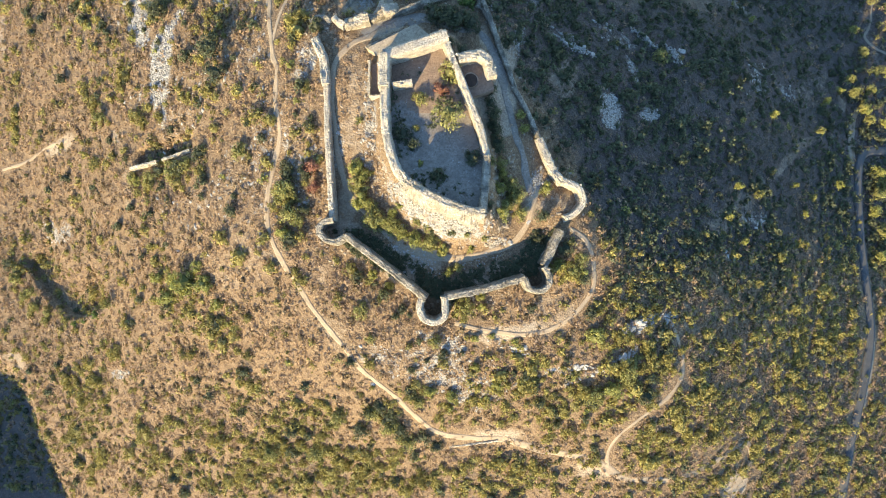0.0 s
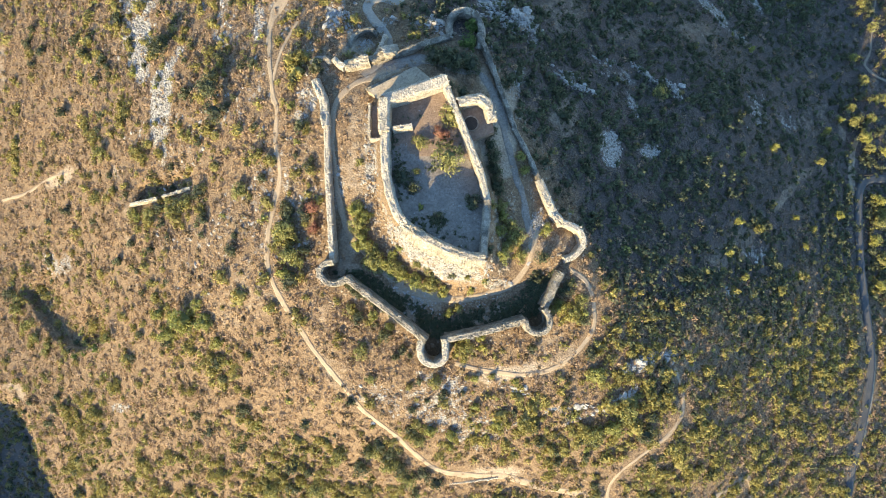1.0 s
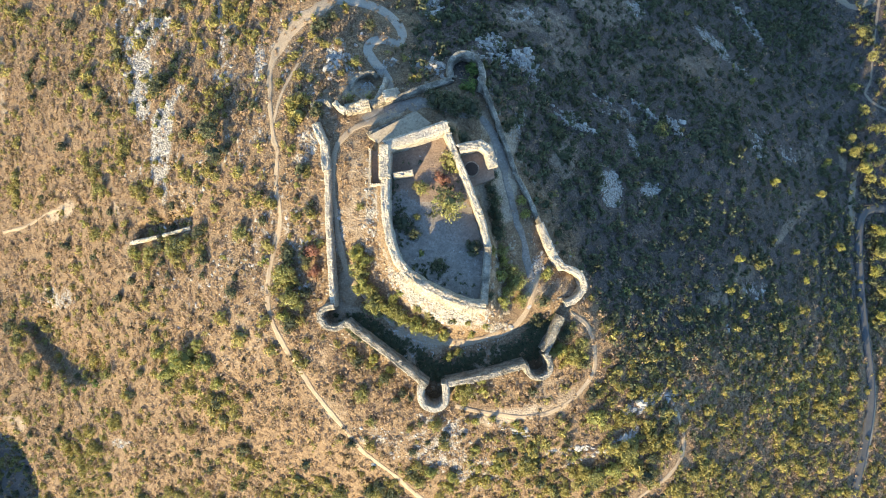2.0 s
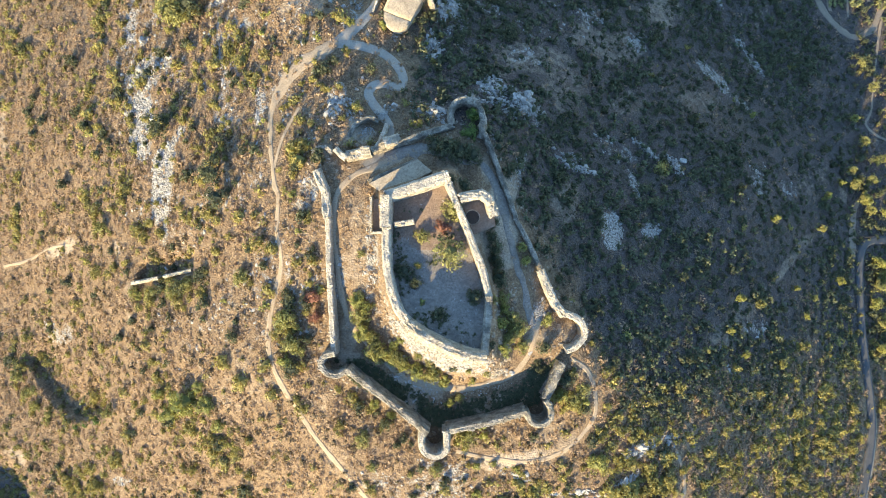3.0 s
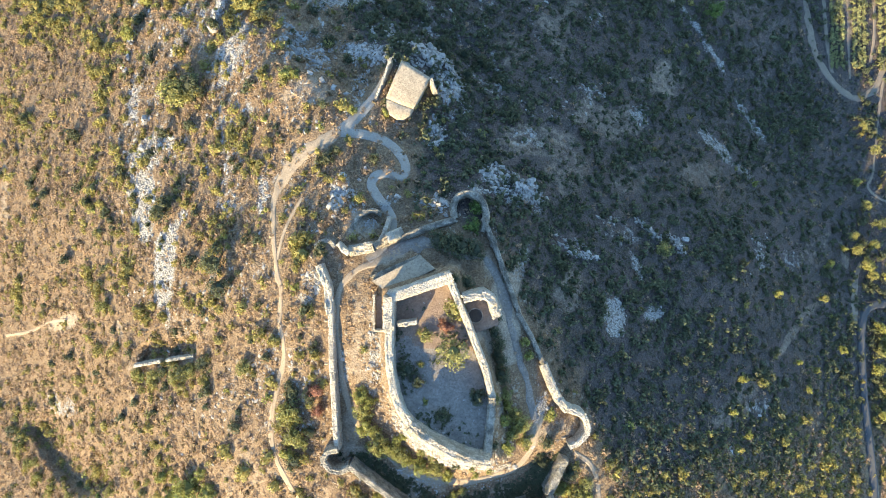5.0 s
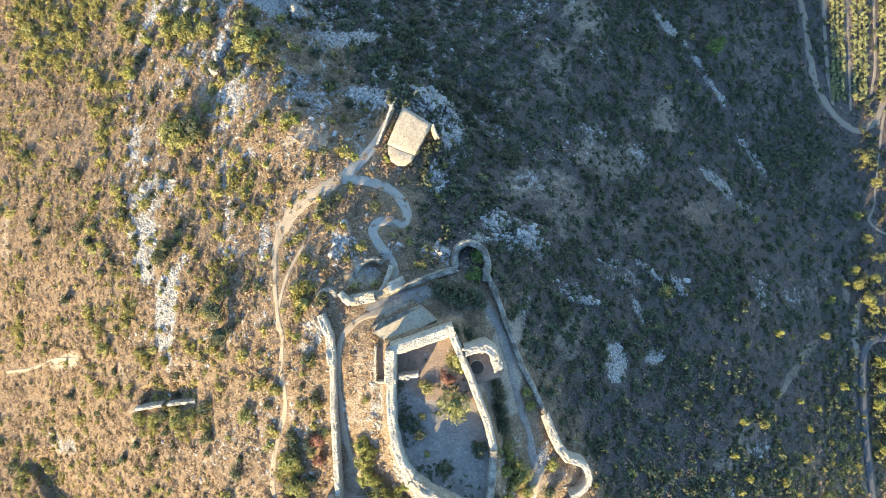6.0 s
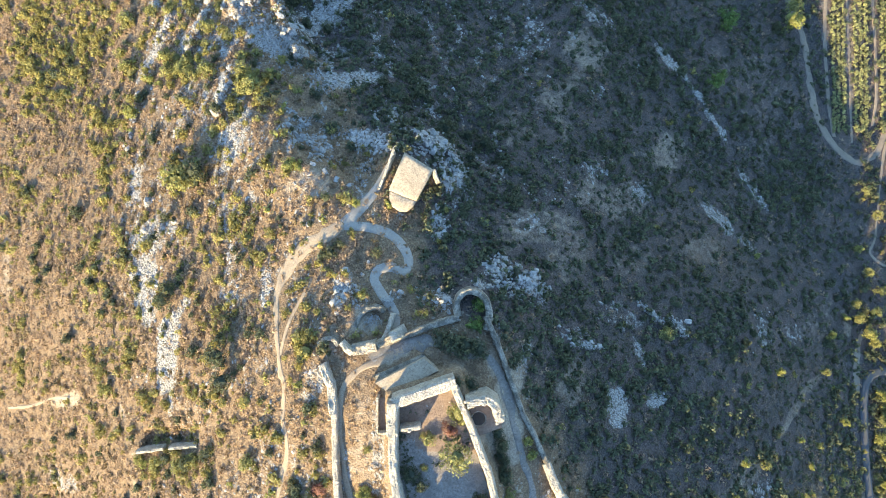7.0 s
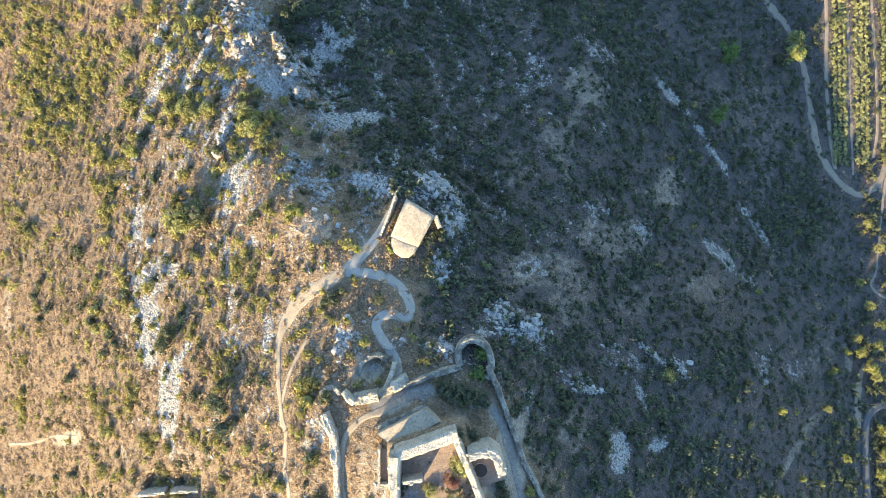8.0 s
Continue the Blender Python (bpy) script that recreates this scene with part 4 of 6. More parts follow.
curtain("pale ruined ring wall along the western path", [(-26.0, 42.7, 77.4), (-24.2, 38.7, 77.6), (-23.5, 33.0, 78.2)], 1.7, material=MASONRY, ragged=0.9, seed=2)
curtain("weathered limestone ring wall on the west side", [(-23.4, 33.0, 78), (-23.2, 23.4, 78), (-22.8, 15.5, 78), (-22.4, 8.7, 78), (-22.2, 5.6, 78)], 1.25, material=MASONRY, seed=3)
tower("small round corner tower open to the court", [(-21.9, 5.9, 78.9), (-24.0, 5.3, 78.9), (-24.7, 3.5, 78.9), (-23.4, 1.9, 78.9), (-21.5, 1.5, 78.9), (-19.5, 2.5, 78.9)], 1.3, 4)
curtain("long lichened ring wall facing south-west", [(-19.6, 2.7, 79), (-15.4, -0.5, 79), (-9.7, -4.8, 79), (-3.4, -10.0, 79)], 1.4, seed=5)
tower("narrow horseshoe tower at the southern point", [(-3.8, -9.1, 79), (-4.7, -11.7, 79), (-3.8, -13.9, 79), (-1.8, -14.7, 79), (0.2, -13.6, 79), (0.4, -11.1, 79), (0.2, -9.5, 79)], 1.4, 6, material=MASONRY)
curtain("lichened ring wall facing south", [(0.3, -9.7, 78.9), (8.5, -8.1, 78.9), (16.4, -5.8, 78.9)], 1.4, seed=7)
tower("small round tower of grey stone", [(16.4, -5.8, 78.9), (17.3, -7.9, 78.9), (19.4, -8.4, 78.9), (21.1, -7.2, 78.9), (21.2, -5.3, 78.9), (20.2, -3.5, 78.9)], 1.2, 8)
curtain("short thick wall stub beside the postern", [(20.3, -3.3, 78.2), (21.9, -0.1, 78.2), (23.7, 3.8, 78.2)], 1.6, seed=9)
tower("pale horseshoe tower by the postern", [(24.4, 6.2, 78), (26.6, 7.2, 78), (28.2, 9.6, 78), (27.5, 12.1, 78), (25.4, 13.3, 78), (23.9, 13.7, 78)], 1.3, 10, material=MASONRY)
curtain("pale broken ring wall above the eastern slope", [(24.2, 13.4, 77.4), (22.5, 15.4, 77.2), (21.1, 18.3, 77.2), (19.5, 22.5, 76.4)], 1.7, material=MASONRY, ragged=0.6, seed=11)
curtain("grey ring wall along the shaded eastern slope", [(19.5, 22.5, 76.6), (17.1, 28.0, 76.6), (14.7, 32.3, 76.6), (12.6, 38.3, 76.6), (10.4, 44.5, 76.6), (8.6, 49.1, 76.6), (7.2, 52.2, 76.6)], 1.0, ragged=0.3, seed=12)
tower("hollow horseshoe tower at the northern corner", [(7.3, 49.4, 75.6), (8.0, 52.5, 75.6), (7.1, 55.7, 75.6), (4.7, 57.3, 75.6), (2.4, 56.8, 75.6), (1.2, 54.7, 75.6), (1.5, 52.2, 75.6)], 1.35, 13)
curtain("grey ring wall facing north", [(1.7, 52.0, 75.8), (-3.6, 50.4, 75.8), (-11.6, 47.4, 75.8), (-13.7, 46.6, 75.8)], 1.3, ragged=0.3, seed=14)
curtain("bright ruined gate wall of pale stone", [(-14.9, 46.5, 78.2), (-17.5, 45.9, 78), (-19.9, 45.5, 77.4)], 2.1, material=RUBBLE, ragged=0.9, seed=15, name='gate_wall')
curtain("pale broken end of the gate wall", [(-19.8, 45.0, 78.0), (-21.0, 45.8, 77.6), (-22.2, 47.1, 76.8)], 1.2, material=MASONRY, ragged=0.6, seed=47, name='gate_wall')
curtain("pale collapsed gate jamb", [(-9.1, 49.5, 76), (-10.6, 48.7, 77), (-12.2, 48.1, 77.2)], 2.2, material=MASONRY, ragged=0.9, seed=48, name='gate_wall')
curtain("bright rubble wall beside the gate", [(-14.8, 46.6, 77.6), (-13.5, 47.2, 77.2), (-12.0, 48.1, 77)], 1.5, material=RUBBLE, ragged=0.6, seed=52, name='gate_wall')
curtain("low wall running out from the gate", [(-14.4, 46.3, 77.4), (-13.3, 48.4, 76.6), (-12.4, 50.6, 75.8), (-11.9, 52.6, 74.6)], 0.9, material=MASONRY, ragged=0.5, seed=16, name='gate_wall')
curtain("half-round foundation of a forework", [(-19.8, 49.2, 74.2), (-19.2, 51.3, 74.1), (-17.8, 53.0, 74.0), (-15.5, 53.9, 73.9), (-13.6, 53.0, 73.9)], 0.95, seed=17, curved=True, name='forework')
curtain("small curved wall stub beside the gate", [(-27.1, 46.5, 75.4), (-25.7, 47.5, 75.4), (-24.1, 47.4, 75.4), (-23.0, 46.2, 75.4)], 0.9, seed=18, curved=True, name='forework')
curtain("broken field wall on the western slope", [(-72.9, 18.7, 58.6), (-69.4, 19.4, 59.5), (-65.8, 20.1, 60.4)], 0.8, material=MASONRY, ragged=0.5, seed=19, name='field_wall', group='field walls')
curtain("broken field wall on the western slope", [(-64.2, 20.4, 61.0), (-60.8, 21.1, 62.5), (-56.4, 22.0, 64.4)], 0.8, material=MASONRY, ragged=0.5, seed=20, name='field_wall', group='field walls')
curtain("low retaining wall of pale stone beside the track", [(1.4, -45.1, 61.2), (5.9, -44.5, 61.5), (12.3, -43.4, 62)], 0.4, material=MASONRY, ragged=0.12, seed=51, name='retaining_wall', group='field walls')


def slab(name, plan, top, bottom, material, parent, label="", slope=0.0, round_=0.08):
    """A block with a flat or gently sloping top over a plan."""
    bm = bmesh.new()
    f = bm.faces.new([bm.verts.new((x, y, bottom)) for x, y in plan])
    if f.normal.z > 0:
        f.normal_flip()
    up = bmesh.ops.extrude_face_region(bm, geom=[f])["geom"]
    for v in up:
        if isinstance(v, bmesh.types.BMVert):
            v.co.z = top + slope * (v.co.y - plan[0][1])
    bmesh.ops.recalc_face_normals(bm, faces=bm.faces)
    bmesh.ops.bevel(bm, geom=[e for e in bm.edges if min(v.co.z for v in e.verts) > bottom + 0.05], offset=round_, segments=2, affect="EDGES")
    bmesh.ops.triangulate(bm, faces=[f for f in bm.faces if len(f.verts) > 4])
    return part(name, bm, material, parent, label)


keep = thing("keep", "roofless castle keep of pale limestone on the summit rock", "castle keep")


def keep_wall(label, line, thick, material=MASONRY, seed=1, **more):
    return part("wall", masonry("wall", line, thick, material, seed=seed, **more), parent=keep, label=label)


keep_wall("thick western wall of the keep", [(-11.1, 36.9, 85.6), (-11.2, 33.7, 85.6), (-11.2, 30.8, 85.6)], 2.2, seed=31, ragged=0.35)
keep_wall("broken western wall of the keep", [(-11.1, 30.7, 85), (-11.1, 26.8, 85), (-10.9, 22.6, 85), (-10.0, 18.3, 85), (-8.7, 14.9, 85), (-6.9, 12.7, 85)], 1.7, seed=32, ragged=0.6)
keep_wall("collapsed southern wall with a rubble face", [(-6.9, 12.9, 86), (-4.4, 11.2, 87.4), (-1.8, 9.7, 88), (1.3, 8.3, 88.4), (4.9, 7.0, 88.8), (7.7, 6.8, 88.8)], 1.7, RUBBLE, seed=33, ragged=0.6, splay=1.8, curved=True)
keep_wall("grey south-eastern wall of the keep", [(7.5, 7.0, 86), (7.9, 10.8, 84.6), (8.3, 15.1, 84.8), (8.4, 17.7, 84.8)], 1.5, OLD_MASONRY, seed=34, ragged=0.2)
keep_wall("eastern wall of the keep", [(8.5, 17.6, 84), (7.3, 22.7, 84), (5.9, 26.3, 84), (4.1, 31.1, 84), (1.9, 36.3, 84), (0.6, 39.5, 84)], 1.35, seed=35, ragged=0.4)
keep_wall("bright northern wall of the keep", [(-11.0, 36.8, 84.9), (-7.7, 37.8, 84.9), (-4.0, 39.1, 84.9), (0.8, 40.7, 84.9)], 2.3, seed=36, ragged=0.4)
keep_wall("free-standing stub of a cross wall", [(-9.7, 31.4, 84), (-5.9, 32.0, 84)], 1.0, seed=37, ragged=0.35)
keep_wall("ruined walls of a small annex", [(2.9, 36.5, 84.4), (4.8, 36.9, 84.4), (7.0, 37.3, 84.4), (8.5, 36.2, 84.4), (9.5, 33.0, 84.4)], 1.9, seed=38, ragged=0.85)
slab("terrace", [(-15.0, 39.6), (-5.4, 44.5), (-2.4, 42.0), (-11.9, 37.4)], 80.0, 73, SLABS, keep, "sloping stone terrace against the keep", slope=-0.05)
slab("ledge", [(-15.6, 40.5), (-5.6, 44.9), (-5.1, 44.4), (-14.7, 39.6)], 78.4, 73, OLD_MASONRY, keep)
slab("bay", [(-14.2, 36.6), (-12.7, 36.6), (-12.7, 30.4), (-14.2, 30.4)], 79.8, 74, RED_FLOOR, keep, "sunken reddish bay beside the wall")
keep_wall("low kerb of the bay", [(-14.4, 36.9, 81.0), (-14.4, 30.2, 81.0)], 0.5, seed=39, ragged=0.15)
keep_wall("low kerb of the bay", [(-14.4, 30.0, 81.0), (-12.2, 30.0, 81.0)], 0.5, seed=40, ragged=0.15)
slab("annex_floor", [(3.1, 36.2), (8.9, 36.5), (10.0, 31.2), (5.6, 29.5)], 81.1, 74, RED_FLOOR, keep, "reddish floor of the annex")

# the cistern mouth: a ring round a flat dark disc painted as shaft shade
bm = bmesh.new()
bmesh.ops.create_circle(bm, cap_ends=True, segments=28, radius=1.3, matrix=Matrix.Translation((5.4, 32.9, 81.16)))
part("cistern_shade", bm, PIT_SHADE_RAIL, keep, "flat dark disc painted as the shade inside the cistern opening")
bm = bmesh.new()
bmesh.ops.create_circle(bm, segments=28, radius=1.3, matrix=Matrix.Translation((5.4, 32.9, 81.12)))
inner = bm.edges[:]
ring = bmesh.ops.extrude_edge_only(bm, edges=inner)["geom"]
for v in ring:
    if isinstance(v, bmesh.types.BMVert):
        v.co.x, v.co.y = 5.4 + (v.co.x - 5.4) * 1.18, 32.9 + (v.co.y - 32.9) * 1.18
        v.co.z = 81.22
part("cistern_rim", bm, RUBBLE, keep)

# the trodden floor inside
fx, fy = np.meshgrid(np.arange(-11, 8.6, 0.5), np.arange(7, 40.5, 0.5))
d = outline_distance(fx, fy, KEEP_PLAN)
fz = ground(fx, fy) + 0.06 + 0.12 * (fbm(fx, fy, 3, 3, 91) - 0.5)
faces = strip_faces(*fx.shape)
faces = faces[(d.ravel()[faces] < -0.4).all(1)]
north = (fy + 2.5 * (fbm(fx, fy, 4, 3, 95) - 0.5) * 2).ravel()[faces].mean(1) > 27
corners = np.stack([fx, fy, fz], -1).reshape(-1, 3)
part("floor", mesh_of("floor", corners, faces[~north], FLOOR, flat=False), parent=keep, label="grey trodden floor inside the keep")
part("floor", mesh_of("floor", corners, faces[north], RED_FLOOR, flat=False), parent=keep, label="reddish earth floor of the northern room")

# ---- chapel ----
chapel = thing("chapel", "small stone chapel with a slab roof and rounded apse", "chapel")
CHAPEL = [(-9.9, 86.9), (-3.8, 83.2), (-6.6, 78.0), (-8.2, 75.2), (-9.5, 74.2), (-11.0, 74.2), (-12.5, 75.2), (-13.2, 76.7), (-13.2, 78.9)]
mid = Vector((sum(p[0] for p in CHAPEL) / len(CHAPEL), sum(p[1] for p in CHAPEL) / len(CHAPEL)))
slab("wall", [tuple(mid + (Vector(p) - mid) * 0.96) for p in CHAPEL], 66.9, 56, MASONRY, chapel, round_=0.04)


def roof_shell(plan, eave, rise, material, label):
    """A low stone roof that swells from its eaves, with a lip all round."""
    c, n = Vector((sum(p[0] for p in plan) / len(plan), sum(p[1] for p in plan) / len(plan))), len(plan)
    bm = bmesh.new()
    rows = [[bm.verts.new((*(c + (Vector(p) - c) * 1.03), z)) for p in plan] for z in (eave - 0.22, eave)]
    for k in range(1, 6):
        w = 1 - k * 0.19
        rows.append([bm.verts.new((*(c + (Vector(p) - c) * w), eave + 0.05 + rise * math.sin(k / 5 * math.pi / 2) + 0.04 * noise.noise((p[0] * w, p[1] * w, k)))) for p in plan])
    for a, b in zip(rows[:-1], rows[1:]):
        for i in range(n):
            bm.faces.new((a[i], a[(i + 1) % n], b[(i + 1) % n], b[i]))
    bm.faces.new(rows[-1])
    bmesh.ops.recalc_face_normals(bm, faces=bm.faces)
    for f in bm.faces:
        f.smooth = f.normal.z > 0.5
    return part("roof", bm, material, chapel, label)


roof_shell([CHAPEL[0], (-6.8, 85.1), CHAPEL[1], (-5.2, 80.6), CHAPEL[2], (-7.4, 76.6), (-10.2, 77.6), (-13.2, 78.9), (-11.6, 82.9)], 67.1, 0.16, SLABS, "cream stone roof over the nave")
roof_shell([(-10.2, 77.5), (-7.4, 76.5), CHAPEL[3], CHAPEL[4], CHAPEL[5], CHAPEL[6], CHAPEL[7], (-13.2, 78.8)], 66.9, 0.25, SLABS, "rounded grey-patched roof over the apse")
part("parapet", masonry("parapet", [(-12.4, 87.6, 66.8), (-13.6, 84.2, 66.6), (-15.7, 78.9, 66.2)], 0.6, MASONRY, 0.2, seed=45), parent=chapel, label="low parapet along the chapel path")
part("buttress", masonry("buttress", [(-3.6, 83.4, 66.2), (-2.6, 80.8, 65.2)], 0.9, MASONRY, 0.3, seed=46), parent=chapel)

# ---- loose stone ----
STONE = stones(9, 5)


def spread(n, box, seed):
    r = np.random.default_rng(seed)
    return r.uniform(box[0], box[1], n), r.uniform(box[2], box[3], n), r


BOX = (-150, 155, -76, 168)
RING = [(-28, 43), (-24.5, 31), (-24, 4), (-20, -1), (-3, -11), (2, -12), (20, -6), (25, 4), (28, 9), (21, 18), (15, 31), (8, 50), (7, 58), (2, 58), (-1, 52), (-11, 48), (-20, 45)]

x, y, r = spread(300000, BOX, 12)
rk, gr, ba = cover(x, y)
keepers = (rk > r.uniform(0.12, 1.5, len(x))) & ~taken(x, y) & (outline_distance(x, y, KEEP_PLAN) > 0.3)
x, y = x[keepers][:12000], y[keepers][:12000]
scatter("scree", STONE, x, y, 0.16 + 0.5 * np.random.default_rng(13).uniform(0, 1, len(x)) ** 4, ROCK, 14, 0.25)
tagged(scene.objects["scree"], "loose pale limestone scree on the slopes", "scree", kind="stuff")
x, y, r = spread(26000, (-30, 30, -14, 60), 15)
d = outline_distance(x, y, RING)
keepers = (np.abs(d) < 4) & (r.uniform(0, 1, len(x)) < 0.17) & ~taken(x, y) & (outline_distance(x, y, KEEP_PLAN) > 0.5)
keepers |= (outline_distance(x, y, KEEP_PLAN) > 0.3) & (outline_distance(x, y, KEEP_PLAN) < 6) & (y < 20) & (r.uniform(0, 1, len(x)) < 0.4) & ~taken(x, y)
x, y = x[keepers], y[keepers]
tagged(scatter("fallen_stones", STONE, x, y, 0.12 + 0.45 * np.random.default_rng(16).uniform(0, 1, len(x)) ** 2.5, TAN_ROCK, 17, 0.25), "fallen wall stones lying round the ruin", "rubble", kind="stuff")

# larger blocks where the rock stands out
x, y, r = spread(200000, BOX, 18)
crag, rim = np.zeros(len(x)), rim_noise(x, y)
for c in CRAGS:
    crag = np.maximum(crag, patch(x, y, c, rim))
keepers = (crag > r.uniform(0.2, 1.6, len(x))) & ~taken(x, y) & (outline_distance(x, y, RING) > 0.5)
x, y = x[keepers][:2600], y[keepers][:2600]
tagged(scatter("outcrop_blocks", STONE, x, y, 0.3 + 0.75 * np.random.default_rng(19).uniform(0, 1, len(x)) ** 3, ROCK, 20, 0.3), "weathered limestone blocks of the outcrops", "rock outcrop", kind="stuff")

# slabs of the limestone beds that break through the slopes: from, to, width of the bed, size of its slabs
BEDS = [
    (-66.6, 131.1, -59.5, 138.4, 2.5, 1.3), (-49.1, 134.6, -44.1, 130.2, 1.6, 0.9), (-42.6, 127.8, -37.2, 121.8, 1.6, 0.9), (-36.5, 118.7, -34.8, 117.0, 1.2, 0.7), (-51.9, 126.7, -37.8, 111.5, 7, 0.6),
    (-59.2, 142.4, -49.9, 135.4, 4, 0.8), (-39.8, 100.8, -34.0, 95.9, 2, 0.7), (-37.7, 93.8, -29.2, 88.9, 2.6, 1.0), (-27.2, 91.4, -25.0, 94.4, 1.4, 0.7), (-24.0, 93.5, -18.8, 91.1, 1.6, 0.7),
    (-18.8, 90.6, -12.5, 88.5, 2, 0.8), (-18.1, 98.7, -16.6, 94.2, 1, 0.7), (-14.3, 97.2, -9.9, 93.5, 1.4, 0.9),
]
BEDS += [
    (-11.9, 88.8, -5.0, 88.3, 2, 0.8), (-7.7, 94.5, -3.5, 91.1, 3, 0.8),
    (-4.5, 90.9, -1.8, 85.3, 3, 1.0), (0.2, 90.5, 1.5, 86.0, 1.6, 0.8), (-31.9, 87.4, -25.1, 85.5, 2, 0.8), (0.8, 84.7, 5.1, 78.2, 2.4, 0.45), (-18.4, 86.2, -20.4, 79.5, 3.4, 0.45),
    (-6.6, 101.7, -2.5, 98.9, 1.5, 0.5), (-33.5, 109.3, -30.2, 103.9, 4, 0.6), (-36.7, 89.1, -35.5, 91.1, 1.5, 0.7), (7.6, 61.5, 14.3, 56.6, 4, 0.75), (14.3, 56.6, 20.9, 54.4, 3, 0.45),
    (-8.3, 57.7, -5.1, 55.5, 1.6, 0.5), (-4.5, 55.9, 0.8, 53.2, 3, 0.55), (21.3, 50.2, 28.8, 46.8, 1.0, 0.7),
]
BEDS += [
    (-10.6, 13.0, -6.4, 7.2, 2.2, 0.5), (-6.4, 7.2, 0.6, 4.0, 2.6, 0.55), (0.6, 4.0, 8.6, 3.2, 2.4, 0.55), (-14.6, 32.0, -14.0, 20.0, 1.8, 0.4), (-17.6, 50.6, -15.4, 52.0, 2.0, 0.3),
    (-20.9, 58.1, -18.8, 53.5, 2.4, 0.5), (28.2, 48.1, 32.1, 45.0, 1.5, 0.4),
    (24.3, 47.2, 35.0, 43.5, 1.1, 0.7), (45.6, 53.0, 51.8, 48.2, 1.4, 0.6), (53.4, 49.4, 57.2, 45.7, 2.2, 0.6), (12.0, -20.4, 15.6, -21.3, 0.8, 0.6), (15.6, -21.3, 19.9, -22.1, 0.9, 0.6),
    (27.0, -24.6, 30.4, -25.5, 0.8, 0.7), (30.4, -25.5, 37.5, -26.2, 0.8, 0.6), (38.1, -25.3, 41.9, -21.2, 0.5, 0.6), (39.0, -18.3, 45.2, -14.6, 2.6, 0.8), (45.3, -14.2, 49.6, -14.8, 1, 0.7),
    (49.3, -14.8, 51.0, -18.4, 1, 0.6), (2.0, -30.4, 8.2, -35.0, 3, 0.35), (13.6, -30.5, 16.8, -28.5, 0.6, 0.5),
]


def slab_shapes(count, seed):
    """Broken slabs, longer than wide, that dip to one side."""
    g, out = np.random.default_rng(seed), []
    for _ in range(count):
        v = np.sign(ICO1[0]) * np.abs(ICO1[0]) ** 0.6 * g.uniform(0.65, 1.15, (len(ICO1[0]), 1)) * [g.uniform(0.9, 1.4), g.uniform(0.45, 0.75), g.uniform(0.4, 0.65)]
        dip = radians(g.uniform(5, 34))
        v = np.column_stack([v[:, 0], v[:, 1] * math.cos(dip) - v[:, 2] * math.sin(dip), v[:, 1] * math.sin(dip) + v[:, 2] * math.cos(dip)])
        out.append((v, ICO1[1], np.full(len(v), g.uniform(0, 1))))
    return out


bx, by, bs, ba = [], [], [], []
g = np.random.default_rng(71)
for x0, y0, x1, y1, wide, size in BEDS:
    long = math.hypot(x1 - x0, y1 - y0)
    many = int(1.25 * (long + wide) * (wide + 0.4) / size ** 1.6) + 4
    u, v = g.uniform(-0.08, 1.08, many), g.normal(0, 0.3, many) * wide
    bx.append(x0 + (x1 - x0) * u - (y1 - y0) / long * v)
    by.append(y0 + (y1 - y0) * u + (x1 - x0) / long * v)
    bs.append(size * (0.25 + 0.7 * g.uniform(0, 1, many) ** 2.2))
    ba.append(np.full(many, math.atan2(y1 - y0, x1 - x0)))
bx, by, bs, ba = (np.concatenate(q) for q in (bx, by, bs, ba))
free = ~taken(bx, by)
tagged(scatter("bedrock_slabs", slab_shapes(12, 72), bx[free], by[free], bs[free], ROCK, 73, -0.1, (0.8, 1.4), aim=ba[free]), "tilted broken limestone slabs of the rock beds", "rock outcrop", kind="stuff")

# single boulders
BOULDER = []
for k in range(5):
    g = np.random.default_rng(60 + k)
    v = ICO2[0] * [1.2, 0.8, 0.55] + 0.16 * np.round(g.normal(size=(len(ICO2[0]), 3)), 1)
    v = np.clip(v, [-0.95, -0.7, -0.6], [1.0, 0.65, 0.42])
    BOULDER.append(mesh_of("boulder", v, ICO2[1], ROCK, np.full(len(v), 0.2 * k)))
BOULDERS = [
    (58.3, 48.3, 1.24), (54.1, 118.3, 0.97), (-8.3, 4.7, 0.69), (13.7, 1.3, 0.81), (12.5, 2.0, 0.69), (17.4, 5.5, 0.69),
    (-17.5, 63.1, 0.73), (-18.7, 60.6, 0.6), (-15.1, -29.1, 0.73), (49.3, -16.0, 0.99), (38.8, -17.4, 1.09), (41.9, -15.6, 1.09),
    (45.7, -14.7, 0.99), (-24.9, 81.2, 1.0), (-27.6, 83.1, 1.01), (-30.3, 84.8, 0.89), (-22.3, 79.9, 0.87), (-1.1, 90.7, 1.32),
    (-3.8, 93.3, 1.32), (0.2, 86.7, 1.18), (-6.9, 91.5, 1.15), (2.1, 80.8, 1.05), (9.9, 63.2, 0.99), (7.4, 62.7, 0.98),
]
